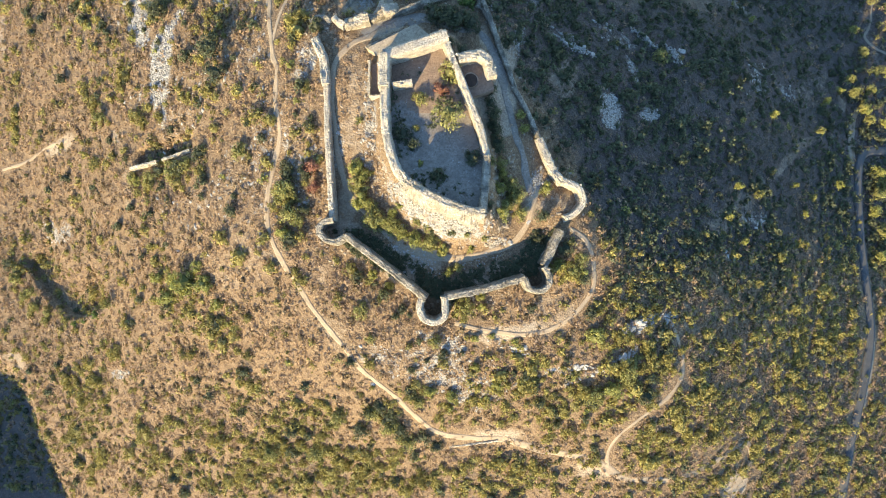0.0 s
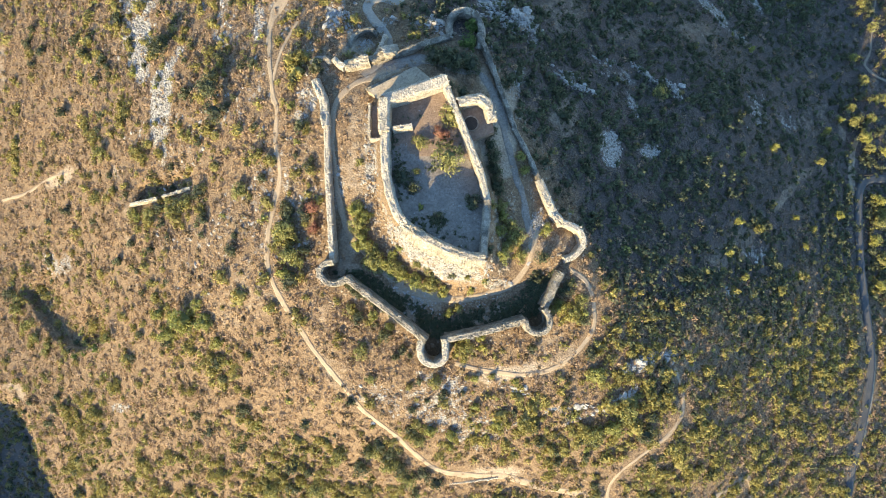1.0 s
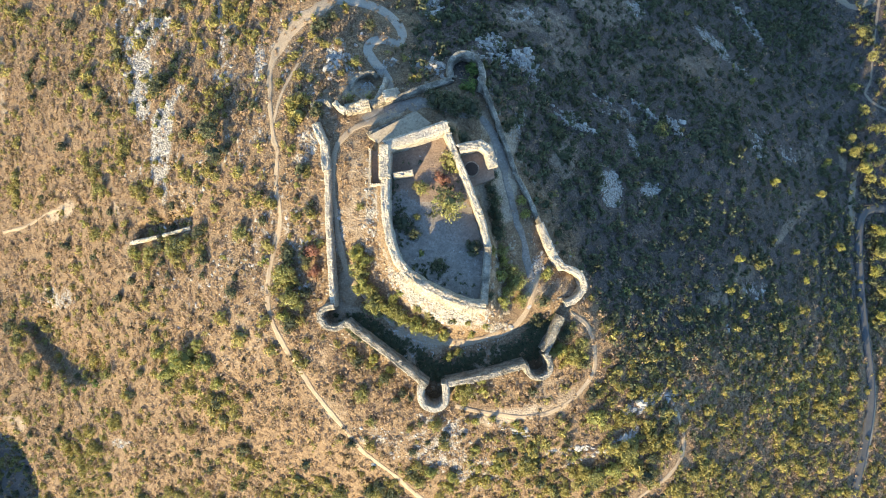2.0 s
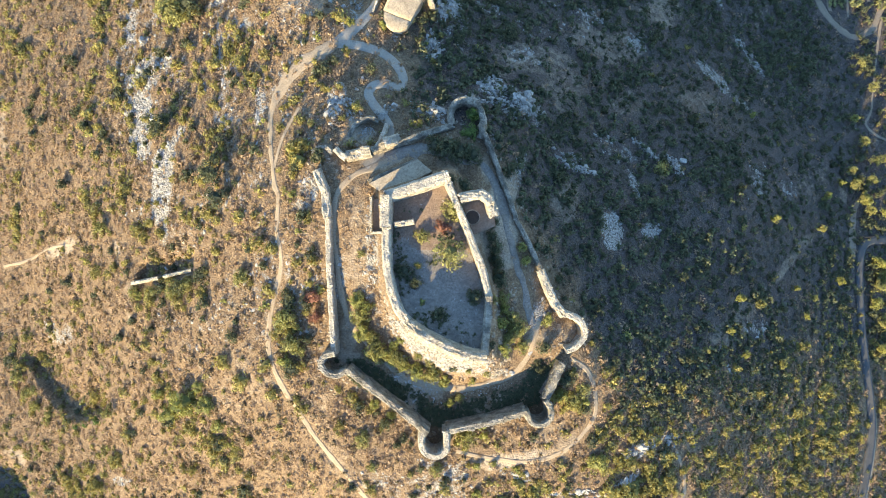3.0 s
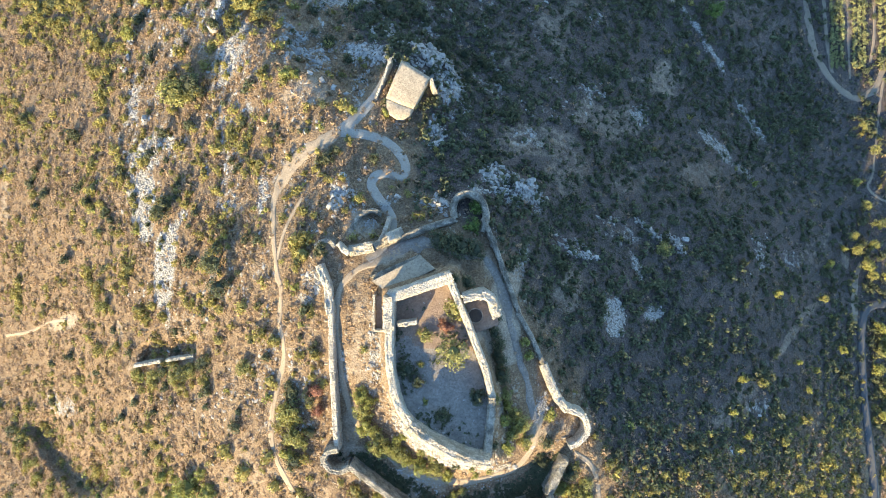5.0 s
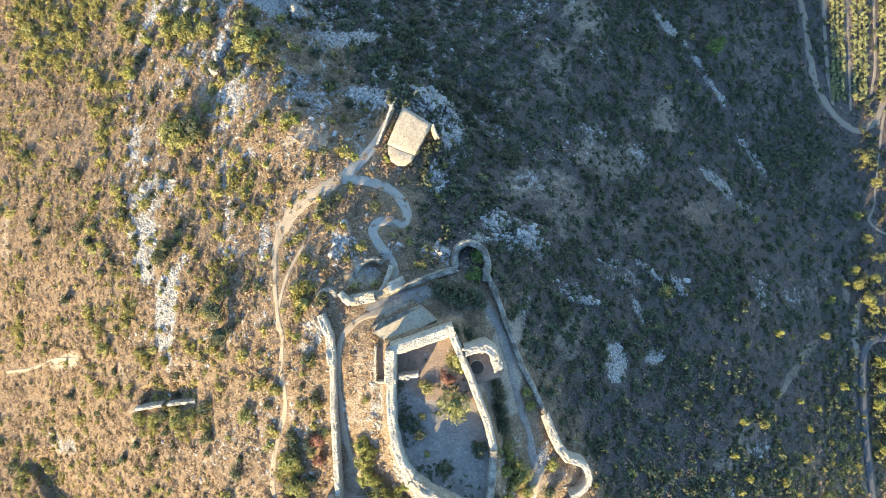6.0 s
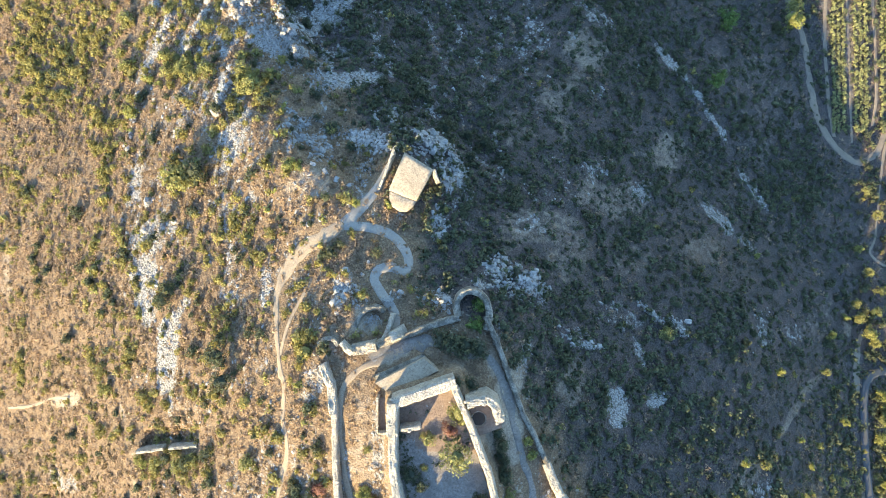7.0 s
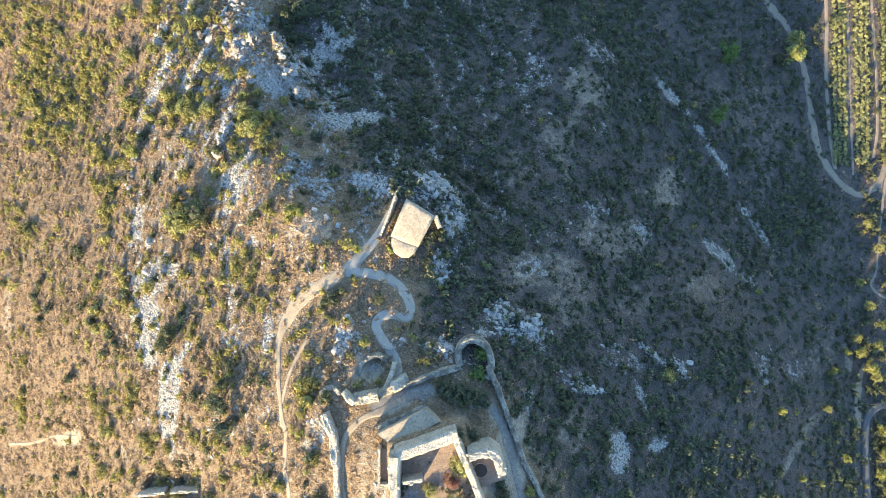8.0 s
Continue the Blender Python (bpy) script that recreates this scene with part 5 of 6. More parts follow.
BOULDERS += [
    (12.9, 61.5, 1.11), (15.2, 59.7, 0.97), (18.7, 58.2, 0.87), (-51.8, 129.9, 1.31), (-59.2, 135.9, 1.49), (-48.7, 137.2, 1.34),
    (-41.9, 124.0, 1.27), (-38.7, 119.4, 1.26), (-63.3, 131.1, 1.48), (17.4, -20.8, 0.83), (33.6, -25.4, 0.97), (38.5, -23.6, 0.97),
    (28.6, -25.3, 0.97), (-22.5, 56.1, 0.71), (-23.6, 52.7, 0.71), (-5.4, 55.5, 0.83), (-2.4, 57.2, 0.83), (-7.1, 52.7, 0.59),
]

for k, (bx, by, size) in enumerate(BOULDERS):
    ob = new("boulder", BOULDER[k % 5])
    ob.matrix_world = pose(bx, by, float(ground(bx, by)) + 0.05 * size, 8 * math.sin(k), 9 * math.cos(3 * k), 47 * k) @ Matrix.Scale(0.75 * size, 4)
    tagged(ob, "pale limestone boulder lying on the slope", "boulder", "boulders")

# ---- scrub ----
x, y, r = spread(210000, BOX, 21)
rk, gr, ba = cover(x, y)
want = (0.95 - 0.75 * smooth(0.35, 0.75, gr)) * (0.35 + 0.9 * fbm(x, y, 5, 3, 23)) * (1 - 0.8 * ba) * (1 - 0.75 * rk) * (1 - 0.5 * thicket(x, y)) * (1 - 0.75 * shady(x, y) * smooth(0, 25, y))
keepers = (r.uniform(0, 1, len(x)) < 0.62 * want) & ~taken(x, y) & (outline_distance(x, y, KEEP_PLAN) > 1.5)
inside = outline_distance(x, y, RING) < 1
keepers &= ~inside | ((r.uniform(0, 1, len(x)) < 0.5) & (((x < -9) & (y > 12)) | (y > 41) | (r.uniform(0, 1, len(x)) < 0.4)))
x, y = x[keepers][:50000], y[keepers][:50000]


def tuft(seed, sprigs=14):
    """A low cushion of dry twigs and grass."""
    g = np.random.default_rng(seed)
    a, up = g.uniform(0, 2 * np.pi, sprigs), g.uniform(0.05, 1.0, sprigs)
    out = np.column_stack([np.sqrt(1 - up * up) * np.cos(a), np.sqrt(1 - up * up) * np.sin(a), up])
    mid = out * [1, 1, 0.75] * g.uniform(0.55, 1.1, (sprigs, 1))
    nor = out + 0.5 * g.normal(size=(sprigs, 3))
    p = np.cross(nor, g.normal(size=(sprigs, 3)))
    p /= np.linalg.norm(p, axis=1)[:, None]
    q = np.cross(nor / np.linalg.norm(nor, axis=1)[:, None], p)
    k = g.uniform(0.22, 0.5, (sprigs, 1))
    v = np.stack([mid - p * k, mid + p * k * 0.8, mid + q * k], 1).reshape(-1, 3)
    # sprigs tinted paler towards the top, like light on the cushion
    return v, np.arange(sprigs * 3).reshape(-1, 3), np.repeat(np.clip(0.3 + 0.4 * up + g.normal(0, 0.2, sprigs), 0, 1), 3)


scatter("dry_scrub", [tuft(s) for s in range(8)], x, y, 0.3 + 0.7 * np.random.default_rng(24).uniform(0, 1, len(x)) ** 2, DRY, 25, 0.02, (0.6, 1.3))
tagged(scene.objects["dry_scrub"], "brown dry grass and low scrub covering the slopes", "dry scrub", kind="stuff")

# low growth between the shaded slope's shrubs, its leaf colour darkened as shade
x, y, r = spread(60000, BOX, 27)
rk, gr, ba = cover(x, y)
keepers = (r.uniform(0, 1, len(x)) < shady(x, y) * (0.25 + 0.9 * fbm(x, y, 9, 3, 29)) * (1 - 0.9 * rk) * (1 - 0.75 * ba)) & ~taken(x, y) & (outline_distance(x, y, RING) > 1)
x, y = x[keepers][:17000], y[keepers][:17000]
tagged(scatter("shade_scrub", [tuft(30 + s) for s in range(8)], x, y, 0.3 + 0.6 * np.random.default_rng(26).uniform(0, 1, len(x)) ** 1.6, SHADE_HERB, 28, 0.02, (0.5, 1.1)), "dull green and brown low growth, darkened for the shaded slope", "low scrub", kind="stuff")

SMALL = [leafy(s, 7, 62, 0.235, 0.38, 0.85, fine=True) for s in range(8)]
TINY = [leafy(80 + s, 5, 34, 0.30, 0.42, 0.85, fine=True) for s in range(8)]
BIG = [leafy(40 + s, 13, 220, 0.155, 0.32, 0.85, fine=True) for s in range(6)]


def shrubs(name, label, n, seed, want, sizes, material, shapes, limit, tints=(0, 1), tall=(0.85, 1.4)):
    x, y, r = spread(n, BOX, seed)
    rk, gr, ba = cover(x, y)
    keepers = (r.uniform(0, 1, n) < want(x, y, rk, gr, ba)) & ~taken(x, y) & (outline_distance(x, y, RING) > 1.2)
    x, y = x[keepers][:limit], y[keepers][:limit]
    size = sizes[0] + (sizes[1] - sizes[0]) * np.random.default_rng(seed + 1).uniform(0, 1, len(x)) ** 2
    ob = scatter(name, shapes, x, y, size, material, seed + 2, 0.08, tall, tints)
    return tagged(ob, label, "shrubs", kind="stuff")


def west_side(x, y):
    """The bushy belt between the castle path and the open western slope."""
    return smooth(-98, -76, x) * smooth(-25, -32, x) * smooth(0, 24, y)


def clumped(x, y, size, seed, low=0.42, high=0.62):
    return smooth(low, high, fbm(x, y, size, 3, seed))


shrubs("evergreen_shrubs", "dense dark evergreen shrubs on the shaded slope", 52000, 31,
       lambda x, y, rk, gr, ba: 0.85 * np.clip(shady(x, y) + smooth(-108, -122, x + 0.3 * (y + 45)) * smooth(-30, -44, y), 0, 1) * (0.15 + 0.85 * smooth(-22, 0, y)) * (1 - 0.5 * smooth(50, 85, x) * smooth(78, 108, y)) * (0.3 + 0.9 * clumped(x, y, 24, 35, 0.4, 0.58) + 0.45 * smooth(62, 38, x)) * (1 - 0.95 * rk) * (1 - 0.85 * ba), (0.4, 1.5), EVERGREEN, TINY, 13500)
shrubs("olive_shrubs", "olive-green shrubs scattered over the sunny slopes", 34000, 41,
       lambda x, y, rk, gr, ba: np.clip(0.07 + 0.16 * smooth(-12, -45, y) * smooth(0, -35, x) + 0.22 * smooth(-30, -45, x) * clumped(x, y, 15, 45, 0.46, 0.62) + 0.95 * thicket(x, y) + 0.75 * smooth(15, 40, x) * smooth(4, -12, y - 0.1 * x) * (0.45 + 0.75 * clumped(x, y, 7, 37, 0.4, 0.56)), 0, 0.85) * (1 - 0.85 * shady(x, y) * smooth(-8, 12, y)) * (1 - 0.7 * rk) * (1 - 0.8 * ba), (0.35, 1.5), OLIVE, SMALL, 10500, (0, 1), (0.7, 1.3))
shrubs("tall_shrubs", "larger rounded evergreen bushes among the scrub", 7000, 51,
       lambda x, y, rk, gr, ba: (0.03 + 0.05 * smooth(-12, -45, y) * smooth(0, -35, x) + 0.2 * west_side(x, y) + 0.1 * clumped(x, y, 14, 55, 0.5, 0.65) + 0.25 * thicket(x, y) + 0.3 * shady(x, y) * smooth(10, 40, y) * clumped(x, y, 13, 35, 0.42, 0.58)) * (1 - 0.5 * rk) * (1 - ba), (0.8, 1.9), EVERGREEN, BIG, 1350, (0.2, 1), (1.0, 1.8))
shrubs("tall_olive_shrubs", "larger olive-green bushes on the sunny slopes", 20000, 57,
       lambda x, y, rk, gr, ba: (0.045 + 0.12 * west_side(x, y) + 0.65 * thicket(x, y) + 0.5 * smooth(25, 45, x) * smooth(2, -14, y) * clumped(x, y, 10, 39, 0.4, 0.56)) * (1 - shady(x, y) * smooth(-8, 12, y)) * (1 - 0.5 * rk) * (1 - ba), (0.9, 2.3), OLIVE, BIG, 2900, (0, 1), (0.75, 1.3))
shrubs("brown_shrubs", "brown half-dry bushes among the scrub", 26000, 63,
       lambda x, y, rk, gr, ba: (0.10 + 0.5 * clumped(x, y, 9, 64, 0.44, 0.6)) * (1 - shady(x, y)) * (1 - 0.7 * rk) * (1 - ba), (0.5, 1.25), HEATH, TINY, 6500, (0, 1), (0.6, 1.1))
shrubs("broom", "yellow-green broom lit by the low sun", 9000, 67,
       lambda x, y, rk, gr, ba: (0.03 + 0.1 * west_side(x, y) + 0.3 * thicket(x, y) + 0.12 * smooth(25, 45, x) * smooth(8, -10, y)) * (1 - 0.8 * shady(x, y) * smooth(0, 20, y)) * (1 - 0.5 * rk) * (1 - ba), (0.5, 1.5), YELLOW, SMALL, 1400, (0, 1), (0.7, 1.2))

# low growth and loose stones on the keep floor
x, y, r = spread(2600, (-11, 9, 6, 40), 81)
overgrown, rim = np.zeros(len(x)), rim_noise(x, y)
for c in [(-9.4, 25.5, 1.5, 5.1, 8, 1), (-6.9, 19.2, 2.2, 2.8, 0, 0.9), (-5.3, 13.1, 2.8, 1.5, -30, 0.8), (5.6, 17.9, 2.2, 2.0, 0, 1), (-1.1, 14.2, 2.0, 1.7, 0, 0.8), (-5.7, 34.3, 3.7, 0.9, 0, 0.2), (0.3, 27.4, 3.3, 3.3, 0, 0.5), (3.6, 9.5, 4.3, 3.2, 0, 0.12)]:
    overgrown = np.maximum(overgrown, patch(x, y, c, rim) * c[5])
inside = outline_distance(x, y, KEEP_PLAN) < -1.2
keepers = inside & (r.uniform(0, 1, len(x)) < overgrown)
x1, y1 = x[keepers], y[keepers]
tagged(scatter("court_weeds", TINY, x1, y1, r.uniform(0.22, 0.6, len(x1)), EVERGREEN, 83, 0.05, (0.45, 0.9)), "low dark weeds growing on the keep floor", "weeds", kind="stuff")
keepers = inside & (r.uniform(0, 1, len(x)) < 0.06 + 0.3 * smooth(20, 13, y) * smooth(-8, -2, x)) & (overgrown < 0.5)
x1, y1 = x[keepers], y[keepers]
tagged(scatter("court_stones", STONE, x1, y1, 0.08 + 0.2 * r.uniform(0, 1, len(x1)) ** 2, ROCK, 85, 0.2), "loose stones scattered over the keep floor", "rubble", kind="stuff")

# dark growth added as shade along the ring wall's foot, pale rubble over mid-court
x, y, r = spread(9000, (-24, 24, -12, 10), 87)
d = outline_distance(x, y, RING)
keepers = (d < -1.0) & (d > -6.5) & (r.uniform(0, 1, len(x)) < smooth(-6.5, -4.5, d) * clumped(x, y, 3.5, 88, 0.2, 0.42)) & (outline_distance(x, y, KEEP_PLAN) > 7) & (y < 4)
x1, y1 = x[keepers], y[keepers]
# packed and tinted dark to deepen the wall's shade
tagged(scatter("court_shade_growth", TINY, x1, y1, r.uniform(0.3, 0.75, len(x1)), EVERGREEN, 89, 0.05, (0.4, 0.8), (0, 0.5)), "dark low growth added to deepen the ring wall's shade", "weeds", kind="stuff")
rubble = np.maximum(patch(x, y, (-6.5, -1.0, 8.0, 3.0, -38), 0.5 * rim_noise(x, y)), 0.5 * patch(x, y, (8, -2, 6, 1.6, 12), 0))
keepers = (r.uniform(0, 1, len(x)) < 0.8 * rubble) & (d < -1.5)
x1, y1 = x[keepers], y[keepers]
tagged(scatter("court_rubble", STONE, x1, y1, 0.08 + 0.24 * r.uniform(0, 1, len(x1)) ** 2, ROCK, 90, 0.2), "pale rubble strewn over the outer court", "rubble", kind="stuff")

# ---- bushes and trees that stand by themselves ----
KINDS = {"E": (EVERGREEN, "dark evergreen bush"), "O": (GREY_OLIVE, "grey-green bush"), "Y": (YELLOW, "yellow-green bush"), "R": (RUSSET, "bush with russet autumn leaves"), "G": (FRESH, "fresh green bush")}
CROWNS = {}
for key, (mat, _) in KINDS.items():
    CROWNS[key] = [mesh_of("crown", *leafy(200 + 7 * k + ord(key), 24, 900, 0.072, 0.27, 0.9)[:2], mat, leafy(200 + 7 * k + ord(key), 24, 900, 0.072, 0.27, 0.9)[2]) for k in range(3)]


def limb_mesh(name, seed, limbs, thick, height, reach):
    """A tapered stem with limbs that fork from it."""
    r, verts, faces = np.random.default_rng(seed), [], []

    def stick(a, b, ra, rb):
        a, b = Vector(a), Vector(b)
        q = (b - a).to_track_quat("Z", "Y")
        base = len(verts)
        for p, rad in ((a, ra), ((a + b) / 2 + Vector(r.normal(0, 0.03, 3)), (ra + rb) / 2), (b, rb)):
            verts.extend((p + q @ Vector((rad * math.cos(t), rad * math.sin(t), 0)))[:] for t in np.arange(6) * math.pi / 3)
        for k in range(2):
            faces.extend([base + k * 6 + i, base + k * 6 + (i + 1) % 6, base + k * 6 + 6 + (i + 1) % 6, base + k * 6 + 6 + i] for i in range(6))

    stick((0, 0, -0.15), (0.03, 0.02, height), thick, thick * 0.6)
    for k in range(limbs):
        t = k * 2.4 + r.uniform(-0.4, 0.4)
        stick((0.02, 0.01, height * r.uniform(0.5, 0.95)), (reach * math.cos(t), reach * math.sin(t), height + r.uniform(0.15, 0.5)), thick * 0.5, thick * 0.18)
    return mesh_of(name, verts, faces, BARK, flat=False)


STEMS = limb_mesh("stems", 3, 6, 0.07, 0.15, 0.55)
TRUNK = limb_mesh("trunk", 4, 7, 0.09, 0.75, 0.5)


def bush(x, y, size, key, k):
    t = thing("shrub", KINDS[key][1] + " on the stony ground", "shrub", "single shrubs", (x, y, float(ground(x, y))), 61 * k)
    t.scale = (1.22 * size, 1.22 * size, size * (1.25 + 0.14 * (k % 4)))
    part("crown", CROWNS[key][k % 3], parent=t)
    part("stems", STEMS, parent=t)


def tree(x, y, size, key, k, tall=1.0):
    t = thing("tree", {"E": "dark evergreen tree", "O": "grey-green broad tree", "Y": "sunlit yellow-green tree", "R": "small russet tree", "G": "fresh green tree"}[key] + " with a rounded crown", "tree", "trees", (x, y, float(ground(x, y))), 47 * k)
    t.scale = (1.2 * size, 1.2 * size, 1.1 * size * tall)
    crown = part("crown", CROWNS[key][k % 3], parent=t)
    crown.location.z = 0.5
    part("trunk", TRUNK, parent=t)


BUSHES = [
    (-17.6, 16.5, 1.84, "Y"), (-17.2, 13.2, 2.07, "O"), (-16.5, 9.9, 2.08, "Y"), (-14.0, 6.2, 2.19, "O"), (-11.4, 4.8, 1.96, "Y"), (-8.9, 3.7, 1.85, "O"),
    (-5.9, 2.0, 1.84, "Y"), (-2.9, 0.9, 1.62, "O"), (0.1, 0.2, 1.27, "Y"), (14.6, 11.0, 1.93, "O"), (11.4, 7.0, 1.67, "Y"), (15.7, 7.1, 1.6, "O"),
    (13.2, 8.9, 1.36, "O"), (-33.0, 11.3, 2.36, "O"), (-31.7, 7.5, 2.35, "O"), (-28.2, 15.8, 1.63, "E"), (-33.1, 3.0, 1.89, "Y"), (-29.7, 5.7, 1.41, "O"),
    (10.0, 24.9, 1.36, "E"), (10.7, 21.0, 1.47, "E"), (11.6, 17.0, 1.36, "O"), (-13.6, -34.4, 1.7, "E"), (-12.0, -37.2, 1.9, "E"), (-9.6, -40.6, 1.9, "E"),
]
BUSHES += [
    (-4.6, -42.3, 1.92, "E"), (-1.5, -44.7, 1.67, "E"), (-15.6, -36.0, 1.88, "O"), (-11.9, -39.4, 2.15, "O"), (-8.0, -43.5, 2.18, "O"), (-18.5, -40.9, 2.05, "E"),
    (-23.5, -38.2, 1.92, "O"), (-34.7, -41.9, 1.97, "E"), (-41.0, -48.5, 2.16, "O"), (-29.8, -47.7, 2.13, "O"), (6.7, -25.1, 1.2, "Y"), (11.7, -29.1, 1.46, "Y"),
    (17.8, -29.1, 1.71, "O"), (-2.9, -30.4, 1.71, "Y"), (-5.4, -33.1, 1.48, "O"), (2.0, -31.8, 1.47, "Y"), (36.5, -30.7, 2.47, "Y"), (32.8, -31.9, 2.22, "O"),
    (40.1, -27.0, 2.22, "O"), (44.4, -32.3, 1.99, "E"), (-45.2, 8.2, 1.57, "E"), (-43.2, 20.8, 1.81, "O"), (-31.9, 1.9, 1.89, "E"), (-32.0, 12.1, 2.35, "O"),
]
BUSHES += [
    (-32.4, 16.6, 1.65, "E"), (-27.0, 16.6, 1.74, "R"), (-26.6, 12.9, 1.4, "R"), (-58.0, -7.5, 3.07, "Y"), (-63.3, -11.6, 2.62, "Y"), (-52.7, -8.0, 2.26, "Y"),
    (-50.1, -12.4, 1.51, "Y"), (-65.8, -6.4, 1.83, "Y"), (-54.5, -3.6, 1.51, "Y"), (-73.0, 16.8, 1.33, "O"), (-53.5, 21.1, 1.74, "E"), (-58.8, 18.2, 1.78, "E"),
    (-65.9, 56.3, 2.11, "E"), (-105.6, 60.4, 1.49, "E"), (-83.7, 32.0, 1.94, "O"), (-96.9, 18.4, 1.46, "E"), (-75.3, -18.0, 1.1, "E"), (-72.0, -12.0, 1.08, "E"),
    (-45.3, -28.2, 1.67, "E"), (-50.1, -16.6, 1.65, "E"), (-49.4, -20.5, 1.28, "E"), (-68.0, -57.9, 1.43, "E"), (-17.8, -5.7, 1.41, "E"), (-12.0, -9.3, 1.41, "E"),
]
BUSHES += [
    (-17.0, -12.9, 1.77, "O"), (-8.4, -12.6, 1.06, "E"), (-14.5, -5.1, 1.17, "Y"), (-11.0, -7.5, 1.06, "Y"), (4.2, -11.9, 2.12, "O"), (7.8, -9.9, 1.18, "Y"),
    (18.6, -12.4, 1.06, "E"), (10.2, -18.2, 0.83, "Y"), (15.2, -19.4, 0.83, "Y"), (25.1, 0.1, 1.63, "E"), (26.4, -4.6, 1.63, "O"), (24.1, -3.4, 1.4, "Y"),
    (31.9, -18.5, 2.16, "Y"), (31.1, -13.6, 1.43, "E"), (-9.9, -14.0, 0.94, "E"), (-19.8, -24.0, 1.09, "E"), (-7.4, -30.4, 1.2, "E"), (-6.5, -25.7, 1.08, "E"),
    (6.6, -18.9, 0.95, "Y"), (-1.7, -19.4, 1.42, "O"), (-15.3, -18.9, 1.19, "O"), (-17.8, 16.5, 1.38, "Y"), (-15.7, 14.8, 1.6, "Y"), (-16.9, 12.1, 1.38, "O"),
]
BUSHES += [
    (-14.4, 8.4, 1.61, "O"), (-13.5, 5.1, 1.85, "O"), (-10.6, 4.9, 1.84, "O"), (-8.3, 3.2, 1.38, "Y"), (-6.0, 2.0, 1.15, "Y"), (-2.2, 1.7, 1.61, "O"),
    (-0.2, -1.0, 1.04, "Y"), (1.0, -4.7, 1.17, "Y"), (2.9, -3.9, 1.17, "O"), (11.0, 12.2, 1.57, "Y"), (13.4, 13.0, 1.47, "O"), (14.9, 10.3, 1.14, "O"),
    (9.0, 8.4, 0.87, "E"), (20.8, 12.4, 1.5, "Y"), (20.2, 6.7, 1.5, "E"), (19.6, 2.4, 1.16, "E"), (28.3, -2.2, 1.51, "O"), (29.1, -6.2, 1.41, "E"),
    (35.3, 3.2, 1.3, "E"), (-1.7, 47.8, 2.08, "E"), (0.4, 47.1, 2.53, "E"), (2.9, 46.3, 2.52, "E"), (5.5, 45.7, 2.07, "E"), (6.0, 54.4, 1.65, "G"),
]
BUSHES += [
    (5.2, 50.6, 1.86, "G"), (11.9, 39.8, 0.92, "E"), (15.5, 27.1, 1.15, "Y"), (16.4, 24.5, 1.15, "Y"), (9.4, 29.1, 1.36, "E"), (11.0, 20.0, 1.36, "E"),
    (9.3, 17.0, 1.09, "O"), (11.7, 15.0, 1.36, "Y"), (12.2, 8.8, 1.24, "O"), (9.7, 31.9, 1.14, "E"), (-3.0, 4.2, 1.02, "O"), (-10.0, 7.3, 1.15, "Y"),
    (8.2, 2.2, 0.89, "O"), (5.5, 0.1, 1.04, "Y"), (10.1, 26.8, 1.58, "E"), (10.5, 23.4, 1.36, "E"), (3.7, 39.2, 1.58, "E"), (1.4, 40.1, 1.1, "E"),
    (-25.8, 45.7, 1.63, "E"), (-27.4, 25.1, 1.16, "E"), (-16.7, 25.7, 0.91, "O"), (-4.1, 39.0, 0.66, "E"), (1.4, 34.3, 2.21, "O"), (-0.2, 31.0, 1.54, "R"),
]
BUSHES += [
    (-4.3, 29.2, 1.54, "O"), (-4.4, 16.5, 0.76, "Y"), (-1.1, 14.3, 1.41, "E"), (5.6, 17.5, 1.64, "E"), (-7.9, 22.4, 1.76, "E"), (-5.7, 20.2, 1.32, "E"),
    (-5.2, 23.5, 0.77, "O"), (-13.6, 75.6, 1.12, "Y"), (-20.6, 75.9, 1.11, "Y"), (-35.6, 84.7, 1.79, "Y"), (-33.2, 84.1, 1.27, "Y"), (-81.4, 101.0, 2.04, "Y"),
    (-63.6, 82.7, 2.99, "O"), (-60.5, 83.6, 2.16, "O"), (-47.4, 105.5, 2.4, "O"), (-44.1, 102.4, 1.88, "Y"), (-49.9, 107.1, 1.92, "O"), (-18.5, 56.6, 1.31, "O"),
    (-25.4, 65.3, 1.45, "E"), (-23.7, 67.1, 1.21, "E"), (-15.8, 65.2, 1.46, "E"), (-111.4, 63.3, 1.52, "E"), (-108.9, 57.4, 1.2, "E"), (-73.1, 115.9, 2.06, "O"),
]
BUSHES += [
    (-67.2, 112.2, 2.3, "O"), (-69.2, 136.8, 2.12, "O"), (67.8, 117.6, 1.99, "E"), (81.4, 117.8, 1.5, "G"), (51.7, 45.7, 1.9, "O"), (15.6, 77.5, 2.14, "E"),
    (0.3, 96.9, 1.93, "E"), (4.4, 94.2, 1.67, "E"),
]
